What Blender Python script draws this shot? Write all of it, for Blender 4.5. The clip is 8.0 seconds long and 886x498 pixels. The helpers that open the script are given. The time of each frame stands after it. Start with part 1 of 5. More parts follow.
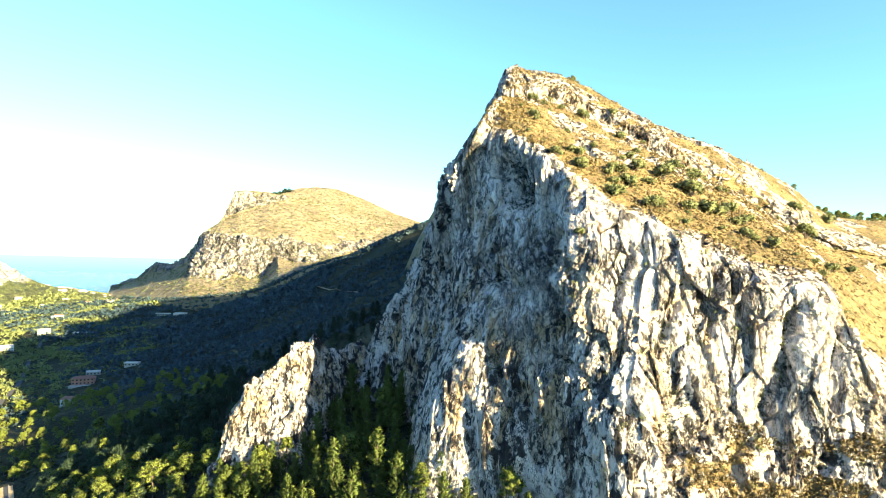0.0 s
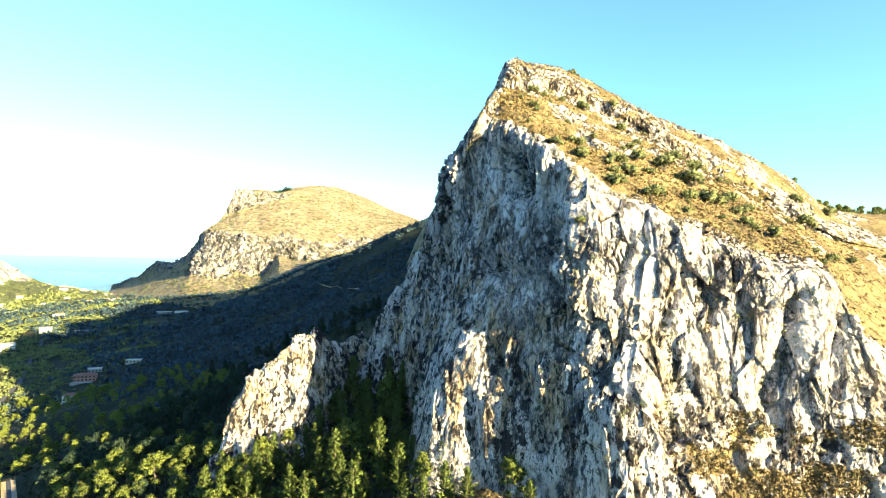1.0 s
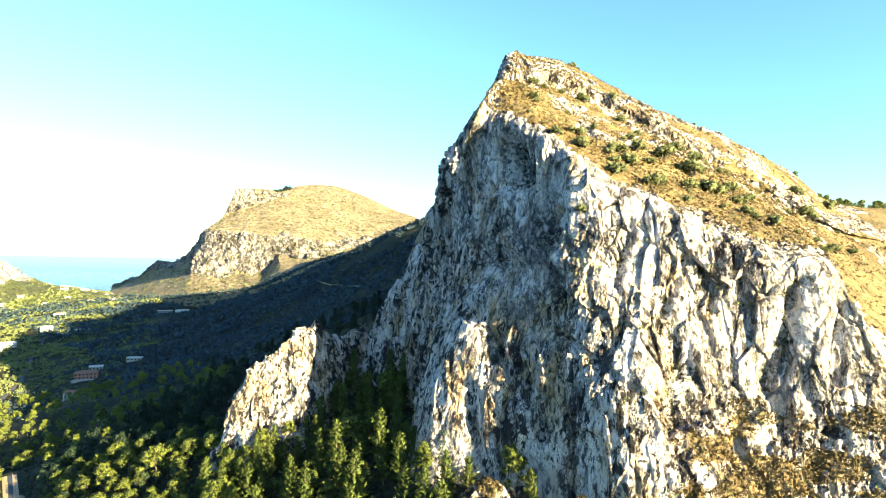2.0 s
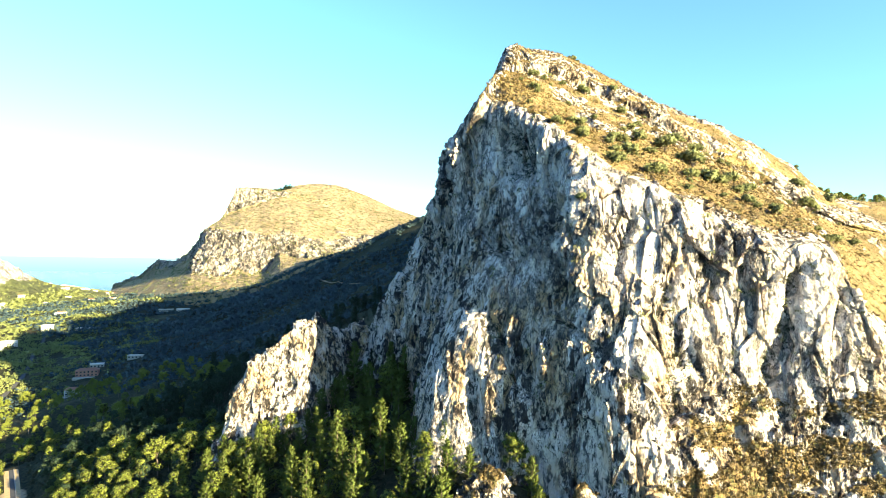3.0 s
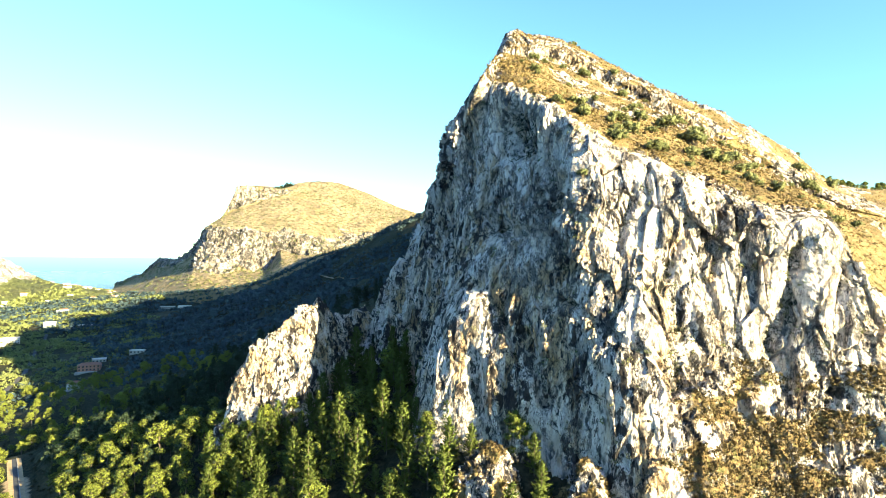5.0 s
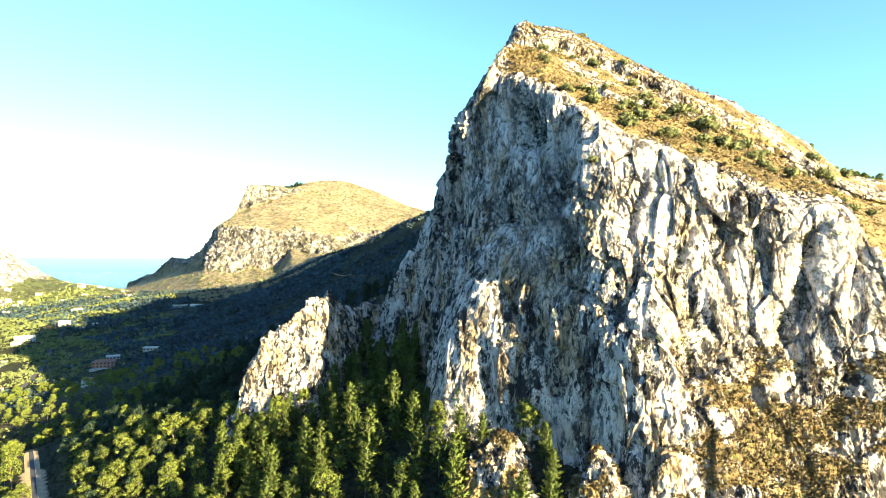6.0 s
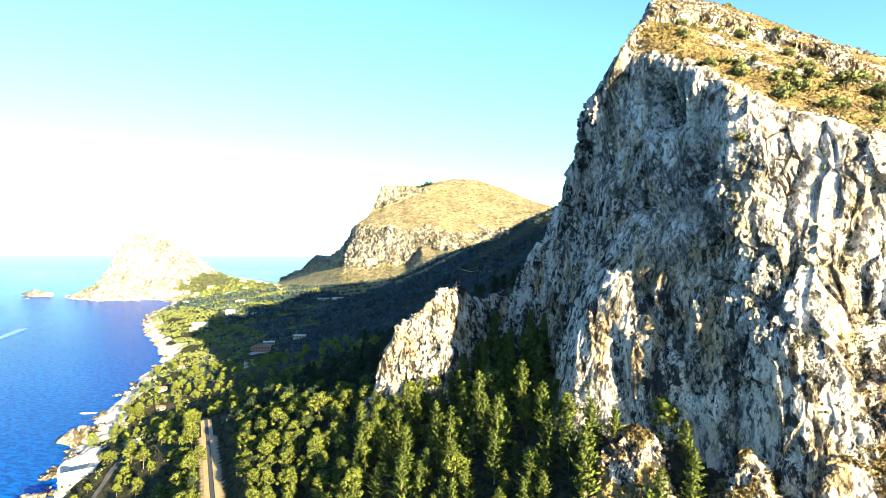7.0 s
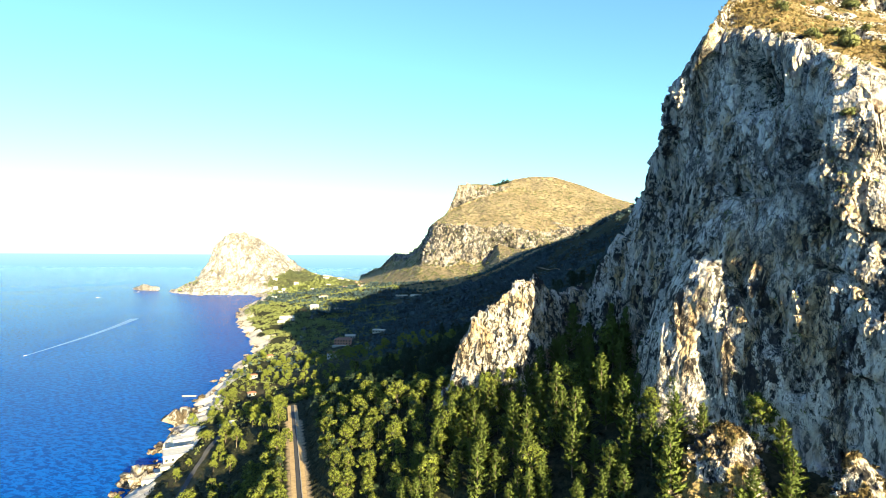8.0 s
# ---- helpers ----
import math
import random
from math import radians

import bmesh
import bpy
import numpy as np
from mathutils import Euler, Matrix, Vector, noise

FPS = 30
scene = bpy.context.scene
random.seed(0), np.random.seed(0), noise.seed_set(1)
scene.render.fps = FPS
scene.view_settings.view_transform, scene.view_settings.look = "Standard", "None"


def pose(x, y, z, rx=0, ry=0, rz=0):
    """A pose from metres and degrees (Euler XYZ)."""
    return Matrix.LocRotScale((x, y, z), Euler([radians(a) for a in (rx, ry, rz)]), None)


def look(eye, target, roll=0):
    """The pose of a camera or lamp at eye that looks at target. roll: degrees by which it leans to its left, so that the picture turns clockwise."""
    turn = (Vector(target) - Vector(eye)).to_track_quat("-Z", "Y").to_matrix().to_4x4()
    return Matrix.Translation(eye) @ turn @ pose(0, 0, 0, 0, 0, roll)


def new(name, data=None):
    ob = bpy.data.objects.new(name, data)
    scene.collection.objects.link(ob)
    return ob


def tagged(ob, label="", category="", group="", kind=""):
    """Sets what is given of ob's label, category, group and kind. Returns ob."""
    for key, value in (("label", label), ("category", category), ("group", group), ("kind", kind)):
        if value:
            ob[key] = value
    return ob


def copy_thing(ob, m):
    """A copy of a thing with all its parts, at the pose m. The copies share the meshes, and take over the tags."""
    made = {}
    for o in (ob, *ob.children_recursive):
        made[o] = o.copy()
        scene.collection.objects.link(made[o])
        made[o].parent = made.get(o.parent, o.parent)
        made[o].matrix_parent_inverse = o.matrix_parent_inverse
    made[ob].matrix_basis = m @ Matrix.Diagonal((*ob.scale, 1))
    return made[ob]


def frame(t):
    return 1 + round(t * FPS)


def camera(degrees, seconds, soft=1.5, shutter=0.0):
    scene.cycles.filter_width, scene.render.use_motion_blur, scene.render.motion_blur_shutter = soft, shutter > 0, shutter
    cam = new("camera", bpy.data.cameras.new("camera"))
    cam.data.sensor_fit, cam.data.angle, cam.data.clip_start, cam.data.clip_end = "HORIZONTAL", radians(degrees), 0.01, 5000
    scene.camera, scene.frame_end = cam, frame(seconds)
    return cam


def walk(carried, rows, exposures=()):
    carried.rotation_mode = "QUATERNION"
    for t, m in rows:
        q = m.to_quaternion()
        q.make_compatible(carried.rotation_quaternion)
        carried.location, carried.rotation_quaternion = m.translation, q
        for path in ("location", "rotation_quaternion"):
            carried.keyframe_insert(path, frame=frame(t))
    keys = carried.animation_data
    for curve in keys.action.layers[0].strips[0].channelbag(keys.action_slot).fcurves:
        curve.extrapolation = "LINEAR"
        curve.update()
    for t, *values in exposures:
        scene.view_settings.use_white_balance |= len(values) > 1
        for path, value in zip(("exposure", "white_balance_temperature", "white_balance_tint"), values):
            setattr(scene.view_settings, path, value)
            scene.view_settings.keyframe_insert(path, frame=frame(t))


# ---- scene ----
cam = camera(78.83, 8.0, soft=0.5)
# seconds, eye x, y, z, yaw, pitch, lean
PATH = [
    (0, -0, -0, 143, 0, 1.639, 1.269),
    (0.5, -0.007, -0.063, 141.881, 0.025, 1.579, 1.192),
    (1, -0.022, -0.095, 140.632, 0.063, 1.508, 1.115),
    (1.5, 0.035, -0.052, 139.395, 0.094, 1.469, 1.032),
    (3, 0.075, 0.181, 135.471, 0.16, 1.377, 0.789),
    (3.5, 0.168, 0.306, 134.198, 0.215, 1.354, 0.728),
    (4, 0.159, 0.466, 132.834, 0.235, 1.318, 0.618),
    (4.5, 0.166, 0.524, 131.569, 0.301, 1.281, 0.583),
    (5.8, 0.013, 0.575, 128.327, 0.36, 1.127, 0.268),
    (6, -0.011, 0.583, 127.828, 1.278, 1.103, 0.219),
    (6.2, 0.01, 0.523, 127.402, 3.49, 1.049, 0.213),
    (6.5, 0.041, 0.434, 126.762, 7.047, 0.969, 0.205),
    (6.8, 0.037, 0.166, 126.096, 11.31, 0.866, 0.144),
    (7, 0.034, -0.013, 125.652, 14.745, 0.798, 0.104),
    (7.2, 0.111, 0.09, 124.977, 16.92, 0.806, 0.218),
    (7.5, 0.226, 0.244, 123.964, 18.712, 0.819, 0.388),
    (8, 0.227, -0.153, 122.8, 22.88, 0.702, 0.312),
]
walk(cam, [(t, pose(x, y, z, 90 + pitch, 0, yaw) @ pose(0, 0, 0, 0, 0, lean)) for t, x, y, z, yaw, pitch, lean in PATH], [(0, 2.9), (6.9, 2.9), (7.5, 2.75), (8.0, 2.45)])

# ---- light ----
SUN_AZ, SUN_EL = radians(131.5), radians(13.2)
world = bpy.data.worlds.new("sky_world")
scene.world = world
world.use_nodes = True
wn, wl = world.node_tree.nodes, world.node_tree.links
sky = wn.new("ShaderNodeTexSky")
sky.sky_type = "NISHITA"
sky.sun_disc = False
sky.sun_elevation, sky.sun_rotation = SUN_EL, SUN_AZ
sky.altitude, sky.air_density, sky.dust_density, sky.ozone_density = 100, 1.0, 0.25, 1.0
sky_tint = wn.new("ShaderNodeMix")
sky_tint.data_type, sky_tint.blend_type = "RGBA", "MULTIPLY"
sky_tint.inputs["Factor"].default_value = 1.0
wl.new(sky.outputs["Color"], sky_tint.inputs["A"])
way = wn.new("ShaderNodeTexCoord")
split = wn.new("ShaderNodeSeparateXYZ")
wl.new(way.outputs["Generated"], split.inputs[0])
# the sky deepens to blue overhead
high = wn.new("ShaderNodeMapRange")
high.inputs[1].default_value, high.inputs[2].default_value = 0.42, 0.95
wl.new(split.outputs["Z"], high.inputs[0])
deep = wn.new("ShaderNodeMix")
deep.data_type = "RGBA"
deep.inputs["A"].default_value, deep.inputs["B"].default_value = (0.77, 1.235, 1.365, 1), (0.74, 1.0, 1.95, 1)
wl.new(high.outputs[0], deep.inputs["Factor"])
wl.new(deep.outputs["Result"], sky_tint.inputs["B"])
# below the horizon the sea goes on
under = wn.new("ShaderNodeMapRange")
under.inputs[1].default_value, under.inputs[2].default_value, under.inputs[3].default_value, under.inputs[4].default_value = -0.0008, 0.003, 1.0, 0.0
wl.new(split.outputs["Z"], under.inputs[0])
far_sea = wn.new("ShaderNodeMix")
far_sea.data_type = "RGBA"
glare = wn.new("ShaderNodeMapRange")
glare.inputs[1].default_value, glare.inputs[2].default_value = -0.028, 0.001
wl.new(split.outputs["Z"], glare.inputs[0])
distance = wn.new("ShaderNodeMix")
distance.data_type = "RGBA"
distance.inputs["A"].default_value, distance.inputs["B"].default_value = (1.5, 3.3, 3.95, 1), (2.5, 4.1, 4.5, 1)
wl.new(glare.outputs[0], distance.inputs["Factor"])
wl.new(distance.outputs["Result"], far_sea.inputs["B"])
wl.new(under.outputs[0], far_sea.inputs["Factor"])
wl.new(sky_tint.outputs["Result"], far_sea.inputs["A"])
wl.new(far_sea.outputs["Result"], wn["Background"].inputs["Color"])
wn["Background"].inputs["Strength"].default_value = 0.0455

sun = new("sun", bpy.data.lights.new("sun", "SUN"))
sun.data.energy, sun.data.angle, sun.data.color = 5.0, radians(0.55), (1.0, 0.835, 0.455)
sun_way = Vector((math.sin(SUN_AZ) * math.cos(SUN_EL), math.cos(SUN_AZ) * math.cos(SUN_EL), math.sin(SUN_EL)))
sun.matrix_world = look((0, 0, 600), Vector((0, 0, 600)) - sun_way)

# ---- noise and mesh helpers ----
leaf_normals = {}
rng = np.random.default_rng(7)


def hash3(i, j, k, seed):
    n = (i.astype(np.int64) * 374761393 + j.astype(np.int64) * 668265263 + k.astype(np.int64) * 1274126177 + seed * 974711) & 0xFFFFFFFF
    n = ((n ^ (n >> 13)) * 1103515245) & 0xFFFFFFFF
    n = ((n ^ (n >> 16)) * 668265263) & 0xFFFFFFFF
    return ((n ^ (n >> 15)) & 0xFFFFFF) / 16777215.0


def vnoise(p, seed=0):
    """Smooth value noise, -1 to 1."""
    b = np.floor(p).astype(np.int64)
    f = p - b
    f = f * f * f * (f * (f * 6 - 15) + 10)
    out = 0
    for dx in (0, 1):
        wx = f[:, 0] if dx else 1 - f[:, 0]
        for dy in (0, 1):
            wy = f[:, 1] if dy else 1 - f[:, 1]
            for dz in (0, 1):
                wz = f[:, 2] if dz else 1 - f[:, 2]
                out = out + wx * wy * wz * hash3(b[:, 0] + dx, b[:, 1] + dy, b[:, 2] + dz, seed)
    return out * 2 - 1


def fbm(p, octaves=4, seed=0, gain=0.5):
    out, a = 0, 1.0
    for o in range(octaves):
        out = out + a * vnoise(p * 2.03 ** o + 17.3 * o, seed + o)
        a *= gain
    return out


def facets(p, seed=0, tilt=0.8):
    """Broken rock: every cell of an uneven grid is a tilted plane; also returns the distance to the joint."""
    b = np.floor(p).astype(np.int64)
    best = np.full(len(p), 9.0)
    second = np.full(len(p), 9.0)
    value = np.zeros(len(p))
    for dx in (-1, 0, 1):
        for dy in (-1, 0, 1):
            for dz in (-1, 0, 1):
                i, j, k = b[:, 0] + dx, b[:, 1] + dy, b[:, 2] + dz
                c = np.stack([i + hash3(i, j, k, seed), j + hash3(i, j, k, seed + 1), k + hash3(i, j, k, seed + 2)], 1)
                d = p - c
                q = (d * d).sum(1)
                g = np.stack([hash3(i, j, k, seed + 3), hash3(i, j, k, seed + 4), hash3(i, j, k, seed + 5)], 1) * 2 - 1
                v = hash3(i, j, k, seed + 6) * 2 - 1 + tilt * (g * d).sum(1)
                near = q < best
                second = np.where(near, best, np.minimum(second, q))
                value = np.where(near, v, value)
                best = np.where(near, q, best)
    return value, np.sqrt(second) - np.sqrt(best)


def step(a, b, x):
    t = np.clip((x - a) / (b - a), 0, 1)
    return t * t * (3 - 2 * t)


def curve_at(points, u):
    """A Catmull-Rom curve through points at the parameters u (0 to n - 1)."""
    pts = np.array(points, float)
    i = np.clip(np.floor(u).astype(int), 0, len(pts) - 2)
    f = (u - i)[:, None]
    p0, p1, p2, p3 = pts[np.maximum(i - 1, 0)], pts[i], pts[i + 1], pts[np.minimum(i + 2, len(pts) - 1)]
    return 0.5 * (2 * p1 + (p2 - p0) * f + (2 * p0 - 5 * p1 + 4 * p2 - p3) * f ** 2 + (3 * p1 - p0 - 3 * p2 + p3) * f ** 3)


def loft(levels, along, rows, sharp=False):
    """A sheet through level curves: along gives the curve parameters, rows the number of rows between levels. Returns grid and level number."""
    if sharp:
        n = np.arange(len(levels[0]))
        curves = np.stack([np.stack([np.interp(along, n, np.array(l, float)[:, k]) for k in range(3)], 1) for l in levels])
    else:
        curves = np.stack([curve_at(l, along) for l in levels])
    v = np.concatenate([np.linspace(i, i + 1, n, endpoint=False) for i, n in enumerate(rows)] + [[len(levels) - 1.0]])
    i = np.clip(np.floor(v).astype(int), 0, len(levels) - 2)
    f = (v - i)[:, None, None]
    lin = curves[i] * (1 - f) + curves[i + 1] * f
    n = len(levels) - 1
    p0, p1, p2, p3 = curves[np.maximum(i - 1, 0)], curves[i], curves[i + 1], curves[np.minimum(i + 2, n)]
    cat = 0.5 * (2 * p1 + (p2 - p0) * f + (2 * p0 - 5 * p1 + 4 * p2 - p3) * f ** 2 + (3 * p1 - p0 - 3 * p2 + p3) * f ** 3)
    return (lin if sharp else 0.5 * lin + 0.5 * cat), v


def grid_normals(g):
    du = np.gradient(g, axis=1)
    dv = np.gradient(g, axis=0)
    n = np.cross(du, dv)
    return n / np.maximum(np.linalg.norm(n, axis=2, keepdims=True), 1e-9)


def poly_mesh(name, verts, faces, smooth=True, attributes=(), normals=None):
    """A mesh from arrays; faces is an n x 3 or n x 4 array. attributes: (name, one float per vertex)."""
    me = bpy.data.meshes.new(name)
    k = faces.shape[1]
    me.vertices.add(len(verts))
    me.vertices.foreach_set("co", np.asarray(verts, np.float32).ravel())
    me.loops.add(faces.size)
    me.loops.foreach_set("vertex_index", np.asarray(faces, np.int32).ravel())
    me.polygons.add(len(faces))
    me.polygons.foreach_set("loop_start", np.arange(0, faces.size, k, dtype=np.int32))
    me.polygons.foreach_set("use_smooth", np.full(len(faces), smooth))
    for key, values in attributes:
        a = me.attributes.new(key, "FLOAT", "POINT")
        a.data.foreach_set("value", np.asarray(values, np.float32).ravel())
    me.update(calc_edges=True)
    if normals is not None:
        me.normals_split_custom_set_from_vertices(normals.tolist())
        leaf_normals[me.name] = normals
    return me


def grid_faces(nv, nu):
    i = np.arange(nv - 1)[:, None] * nu + np.arange(nu - 1)[None, :]
    i = i.ravel()
    return np.stack([i, i + 1, i + 1 + nu, i + nu], 1)


# ---- materials ----
def material(name):
    m = bpy.data.materials.new(name)
    m.use_nodes = True
    return m, m.node_tree.nodes, m.node_tree.links, m.node_tree.nodes["Principled BSDF"]


def n_pos(n, l, scale):
    g = n.new("ShaderNodeNewGeometry")
    m = n.new("ShaderNodeVectorMath")
    m.operation = "MULTIPLY"
    m.inputs[1].default_value = scale
    l.new(g.outputs["Position"], m.inputs[0])
    return m.outputs[0]


def n_noise(n, l, vec, scale=1.0, detail=4.0, rough=0.55, warp=0.0):
    t = n.new("ShaderNodeTexNoise")
    t.inputs["Scale"].default_value, t.inputs["Detail"].default_value, t.inputs["Roughness"].default_value, t.inputs["Distortion"].default_value = scale, detail, rough, warp
    if vec is not None:
        l.new(vec, t.inputs["Vector"])
    return t.outputs["Fac"]


def n_range(n, l, value, a, b, c=0.0, d=1.0):
    r = n.new("ShaderNodeMapRange")
    r.inputs[1].default_value, r.inputs[2].default_value, r.inputs[3].default_value, r.inputs[4].default_value = a, b, c, d
    l.new(value, r.inputs[0])
    return r.outputs[0]


def n_mix(n, l, fac, a, b, kind="MIX"):
    m = n.new("ShaderNodeMix")
    m.data_type, m.blend_type = "RGBA", kind
    for value, key in ((fac, "Factor"), (a, "A"), (b, "B")):
        if isinstance(value, (int, float)):
            m.inputs[key].default_value = value
        elif isinstance(value, tuple):
            m.inputs[key].default_value = (*value, 1)
        else:
            l.new(value, m.inputs[key])
    return m.outputs["Result"]


def n_math(n, l, op, a, b=0.0):
    m = n.new("ShaderNodeMath")
    m.operation = op
    for i, value in enumerate((a, b)):
        if isinstance(value, (int, float)):
            m.inputs[i].default_value = value
        else:
            l.new(value, m.inputs[i])
    return m.outputs[0]


def n_attr(n, key):
    a = n.new("ShaderNodeAttribute")
    a.attribute_name = key
    return a.outputs["Fac"]


def n_bump(n, l, height, strength, distance, bsdf, before=None):
    b = n.new("ShaderNodeBump")
    b.inputs["Strength"].default_value, b.inputs["Distance"].default_value = strength, distance
    l.new(height, b.inputs["Height"])
    if before is not None:
        l.new(before, b.inputs["Normal"])
    l.new(b.outputs[0], bsdf.inputs["Normal"])
    return b.outputs[0]


def rock_material(name, pale, tan, dark, grass_a, grass_b, size=1.0, rock_all=False, scrub=(0.07, 0.085, 0.03)):
    """Weathered limestone with dark streaks and ochre stains, dry grass where the attribute 'rock' is low."""
    m, n, l, p = material(name)
    k = 1.0 / size
    fine = n_noise(n, l, n_pos(n, l, (0.9 * k, 0.9 * k, 0.5 * k)), 1.0, 6, 0.65)
    broad = n_noise(n, l, n_pos(n, l, (0.05 * k, 0.05 * k, 0.03 * k)), 1.0, 4, 0.6)
    streak = n_noise(n, l, n_pos(n, l, (0.5 * k, 0.5 * k, 0.12 * k)), 1.0, 5, 0.6, 0.3)
    stain = n_noise(n, l, n_pos(n, l, (0.16 * k, 0.16 * k, 0.05 * k)), 1.0, 4, 0.6, 0.6)
    col = n_mix(n, l, n_range(n, l, fine, 0.3, 0.7), tuple(c * 0.8 for c in pale), pale)
    col = n_mix(n, l, n_range(n, l, stain, 0.475, 0.62, 0, 0.85), col, tan)
    col = n_mix(n, l, n_range(n, l, broad, 0.45, 0.65, 0, 0.35), col, tuple(0.55 * c + 0.45 * d for c, d in zip(tan, pale)))
    spots = n_math(n, l, "MULTIPLY", n_range(n, l, streak, 0.48, 0.58), n_range(n, l, fine, 0.45, 0.53))
    col = n_mix(n, l, n_math(n, l, "MULTIPLY", spots, 0.85), col, dark)
    speck = n_noise(n, l, n_pos(n, l, (0.5 * k, 0.5 * k, 0.30 * k)), 1.0, 6, 0.66, 0.45)
    blotch = n_noise(n, l, n_pos(n, l, (0.22 * k, 0.22 * k, 0.065 * k)), 1.0, 4, 0.6, 0.4)
    speck = n_math(n, l, "ADD", speck, n_math(n, l, "MULTIPLY", n_math(n, l, "SUBTRACT", blotch, 0.5), 0.6))
    col = n_mix(n, l, n_range(n, l, speck, 0.522, 0.572, 0, 0.95), col, dark)
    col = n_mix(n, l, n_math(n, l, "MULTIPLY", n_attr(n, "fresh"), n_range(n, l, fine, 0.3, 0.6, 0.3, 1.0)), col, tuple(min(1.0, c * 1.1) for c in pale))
    bend = n.new("ShaderNodeVectorMath")
    bend.operation = "ADD"
    l.new(n_pos(n, l, (0.7 * k, 0.7 * k, 0.38 * k)), bend.inputs[0])
    wav = n.new("ShaderNodeTexNoise")
    wav.inputs["Scale"].default_value, wav.inputs["Detail"].default_value = 0.35 * k, 3.0
    geo = n.new("ShaderNodeNewGeometry")
    l.new(geo.outputs["Position"], wav.inputs["Vector"])
    sway = n.new("ShaderNodeVectorMath")
    sway.operation = "SCALE"
    sway.inputs["Scale"].default_value = 1.4
    l.new(wav.outputs["Color"], sway.inputs[0])
    l.new(sway.outputs[0], bend.inputs[1])
    crack = n.new("ShaderNodeTexVoronoi")
    crack.feature = "DISTANCE_TO_EDGE"
    l.new(bend.outputs[0], crack.inputs["Vector"])

    def tilted(scale):
        """Flat chips of stone, each tilted its own way."""
        cell = n.new("ShaderNodeTexVoronoi")
        cell.inputs["Scale"].default_value = scale
        l.new(bend.outputs[0], cell.inputs["Vector"])
        off = n.new("ShaderNodeVectorMath")
        off.operation = "SUBTRACT"
        l.new(bend.outputs[0], off.inputs[0])
        l.new(cell.outputs["Position"], off.inputs[1])
        slant = n.new("ShaderNodeVectorMath")
        slant.operation = "SUBTRACT"
        slant.inputs[1].default_value = (0.5, 0.5, 0.5)
        l.new(cell.outputs["Color"], slant.inputs[0])
        dot = n.new("ShaderNodeVectorMath")
        dot.operation = "DOT_PRODUCT"
        l.new(off.outputs[0], dot.inputs[0])
        l.new(slant.outputs[0], dot.inputs[1])
        return dot.outputs["Value"]

    line = n_range(n, l, crack.outputs["Distance"], 0.0, 0.085)
    some = n_range(n, l, streak, 0.50, 0.60)
    col = n_mix(n, l, n_math(n, l, "MULTIPLY", n_math(n, l, "MULTIPLY", n_math(n, l, "SUBTRACT", 1.0, line), some), 0.6), col, dark)
    split = n.new("ShaderNodeTexVoronoi")
    split.feature = "DISTANCE_TO_EDGE"
    split.inputs["Scale"].default_value = 0.34
    l.new(bend.outputs[0], split.inputs["Vector"])
    gap = n_range(n, l, split.outputs["Distance"], 0.0, 0.065, 1.0, 0.0)
    col = n_mix(n, l, n_math(n, l, "MULTIPLY", gap, n_range(n, l, stain, 0.44, 0.58, 0.0, 0.6)), col, dark)
    # thin upright fissures
    for size_x, size_z, wide in ((0.55, 0.20, 0.016), (1.3, 0.65, 0.022)):
        fold = n_math(n, l, "ABSOLUTE", n_math(n, l, "SUBTRACT", n_noise(n, l, n_pos(n, l, (size_x * k, size_x * k, size_z * k)), 1.0, 4, 0.6, 0.3), 0.5))
        fissure = n_math(n, l, "MULTIPLY", n_range(n, l, fold, 0.4 * wide, wide, 1.0, 0.0), n_range(n, l, blotch, 0.40, 0.52, 0.0, 0.9))
        col = n_mix(n, l, fissure, col, dark)
    tuft = n_noise(n, l, n_pos(n, l, (0.45 * k, 0.45 * k, 0.45 * k)), 1.0, 5, 0.7)
    patch = n_noise(n, l, n_pos(n, l, (0.06 * k, 0.06 * k, 0.06 * k)), 1.0, 4, 0.6)
    grass = n_mix(n, l, n_range(n, l, patch, 0.35, 0.65), grass_a, grass_b)
    grass = n_mix(n, l, n_range(n, l, tuft, 0.50, 0.61, 0, 0.8), grass, scrub)
    grass = n_mix(n, l, n_range(n, l, tuft, 0.48, 0.33, 0, 0.45), grass, tuple(c * 0.55 for c in grass_a))
    if rock_all:
        mask = None
        final = col
    else:
        edge = n_noise(n, l, n_pos(n, l, (0.3 * k, 0.3 * k, 0.3 * k)), 1.0, 5, 0.65)
        mask = n_range(n, l, n_math(n, l, "ADD", n_attr(n, "rock"), n_math(n, l, "MULTIPLY", n_math(n, l, "SUBTRACT", edge, 0.5), 1.3)), 0.4, 0.6)
        final = n_mix(n, l, mask, grass, col)
    l.new(final, p.inputs["Base Color"])
    p.inputs["Roughness"].default_value = 0.9
    p.inputs["Specular IOR Level"].default_value = 0.25
    chips = n_math(n, l, "ADD", tilted(0.8), n_math(n, l, "ADD", n_math(n, l, "MULTIPLY", tilted(2.3), 0.6), n_math(n, l, "MULTIPLY", tilted(5.0), 0.3)))
    relief = n_math(n, l, "ADD", n_math(n, l, "MULTIPLY", line, 0.3), n_math(n, l, "MULTIPLY", chips, 2.3))
    first = n_bump(n, l, relief, 1.0, 0.9 * size, p)
    n_bump(n, l, n_noise(n, l, n_pos(n, l, (2.2 * k, 2.2 * k, 1.7 * k)), 1.0, 6, 0.65), 0.35, 0.45 * size, p, first)
    return m


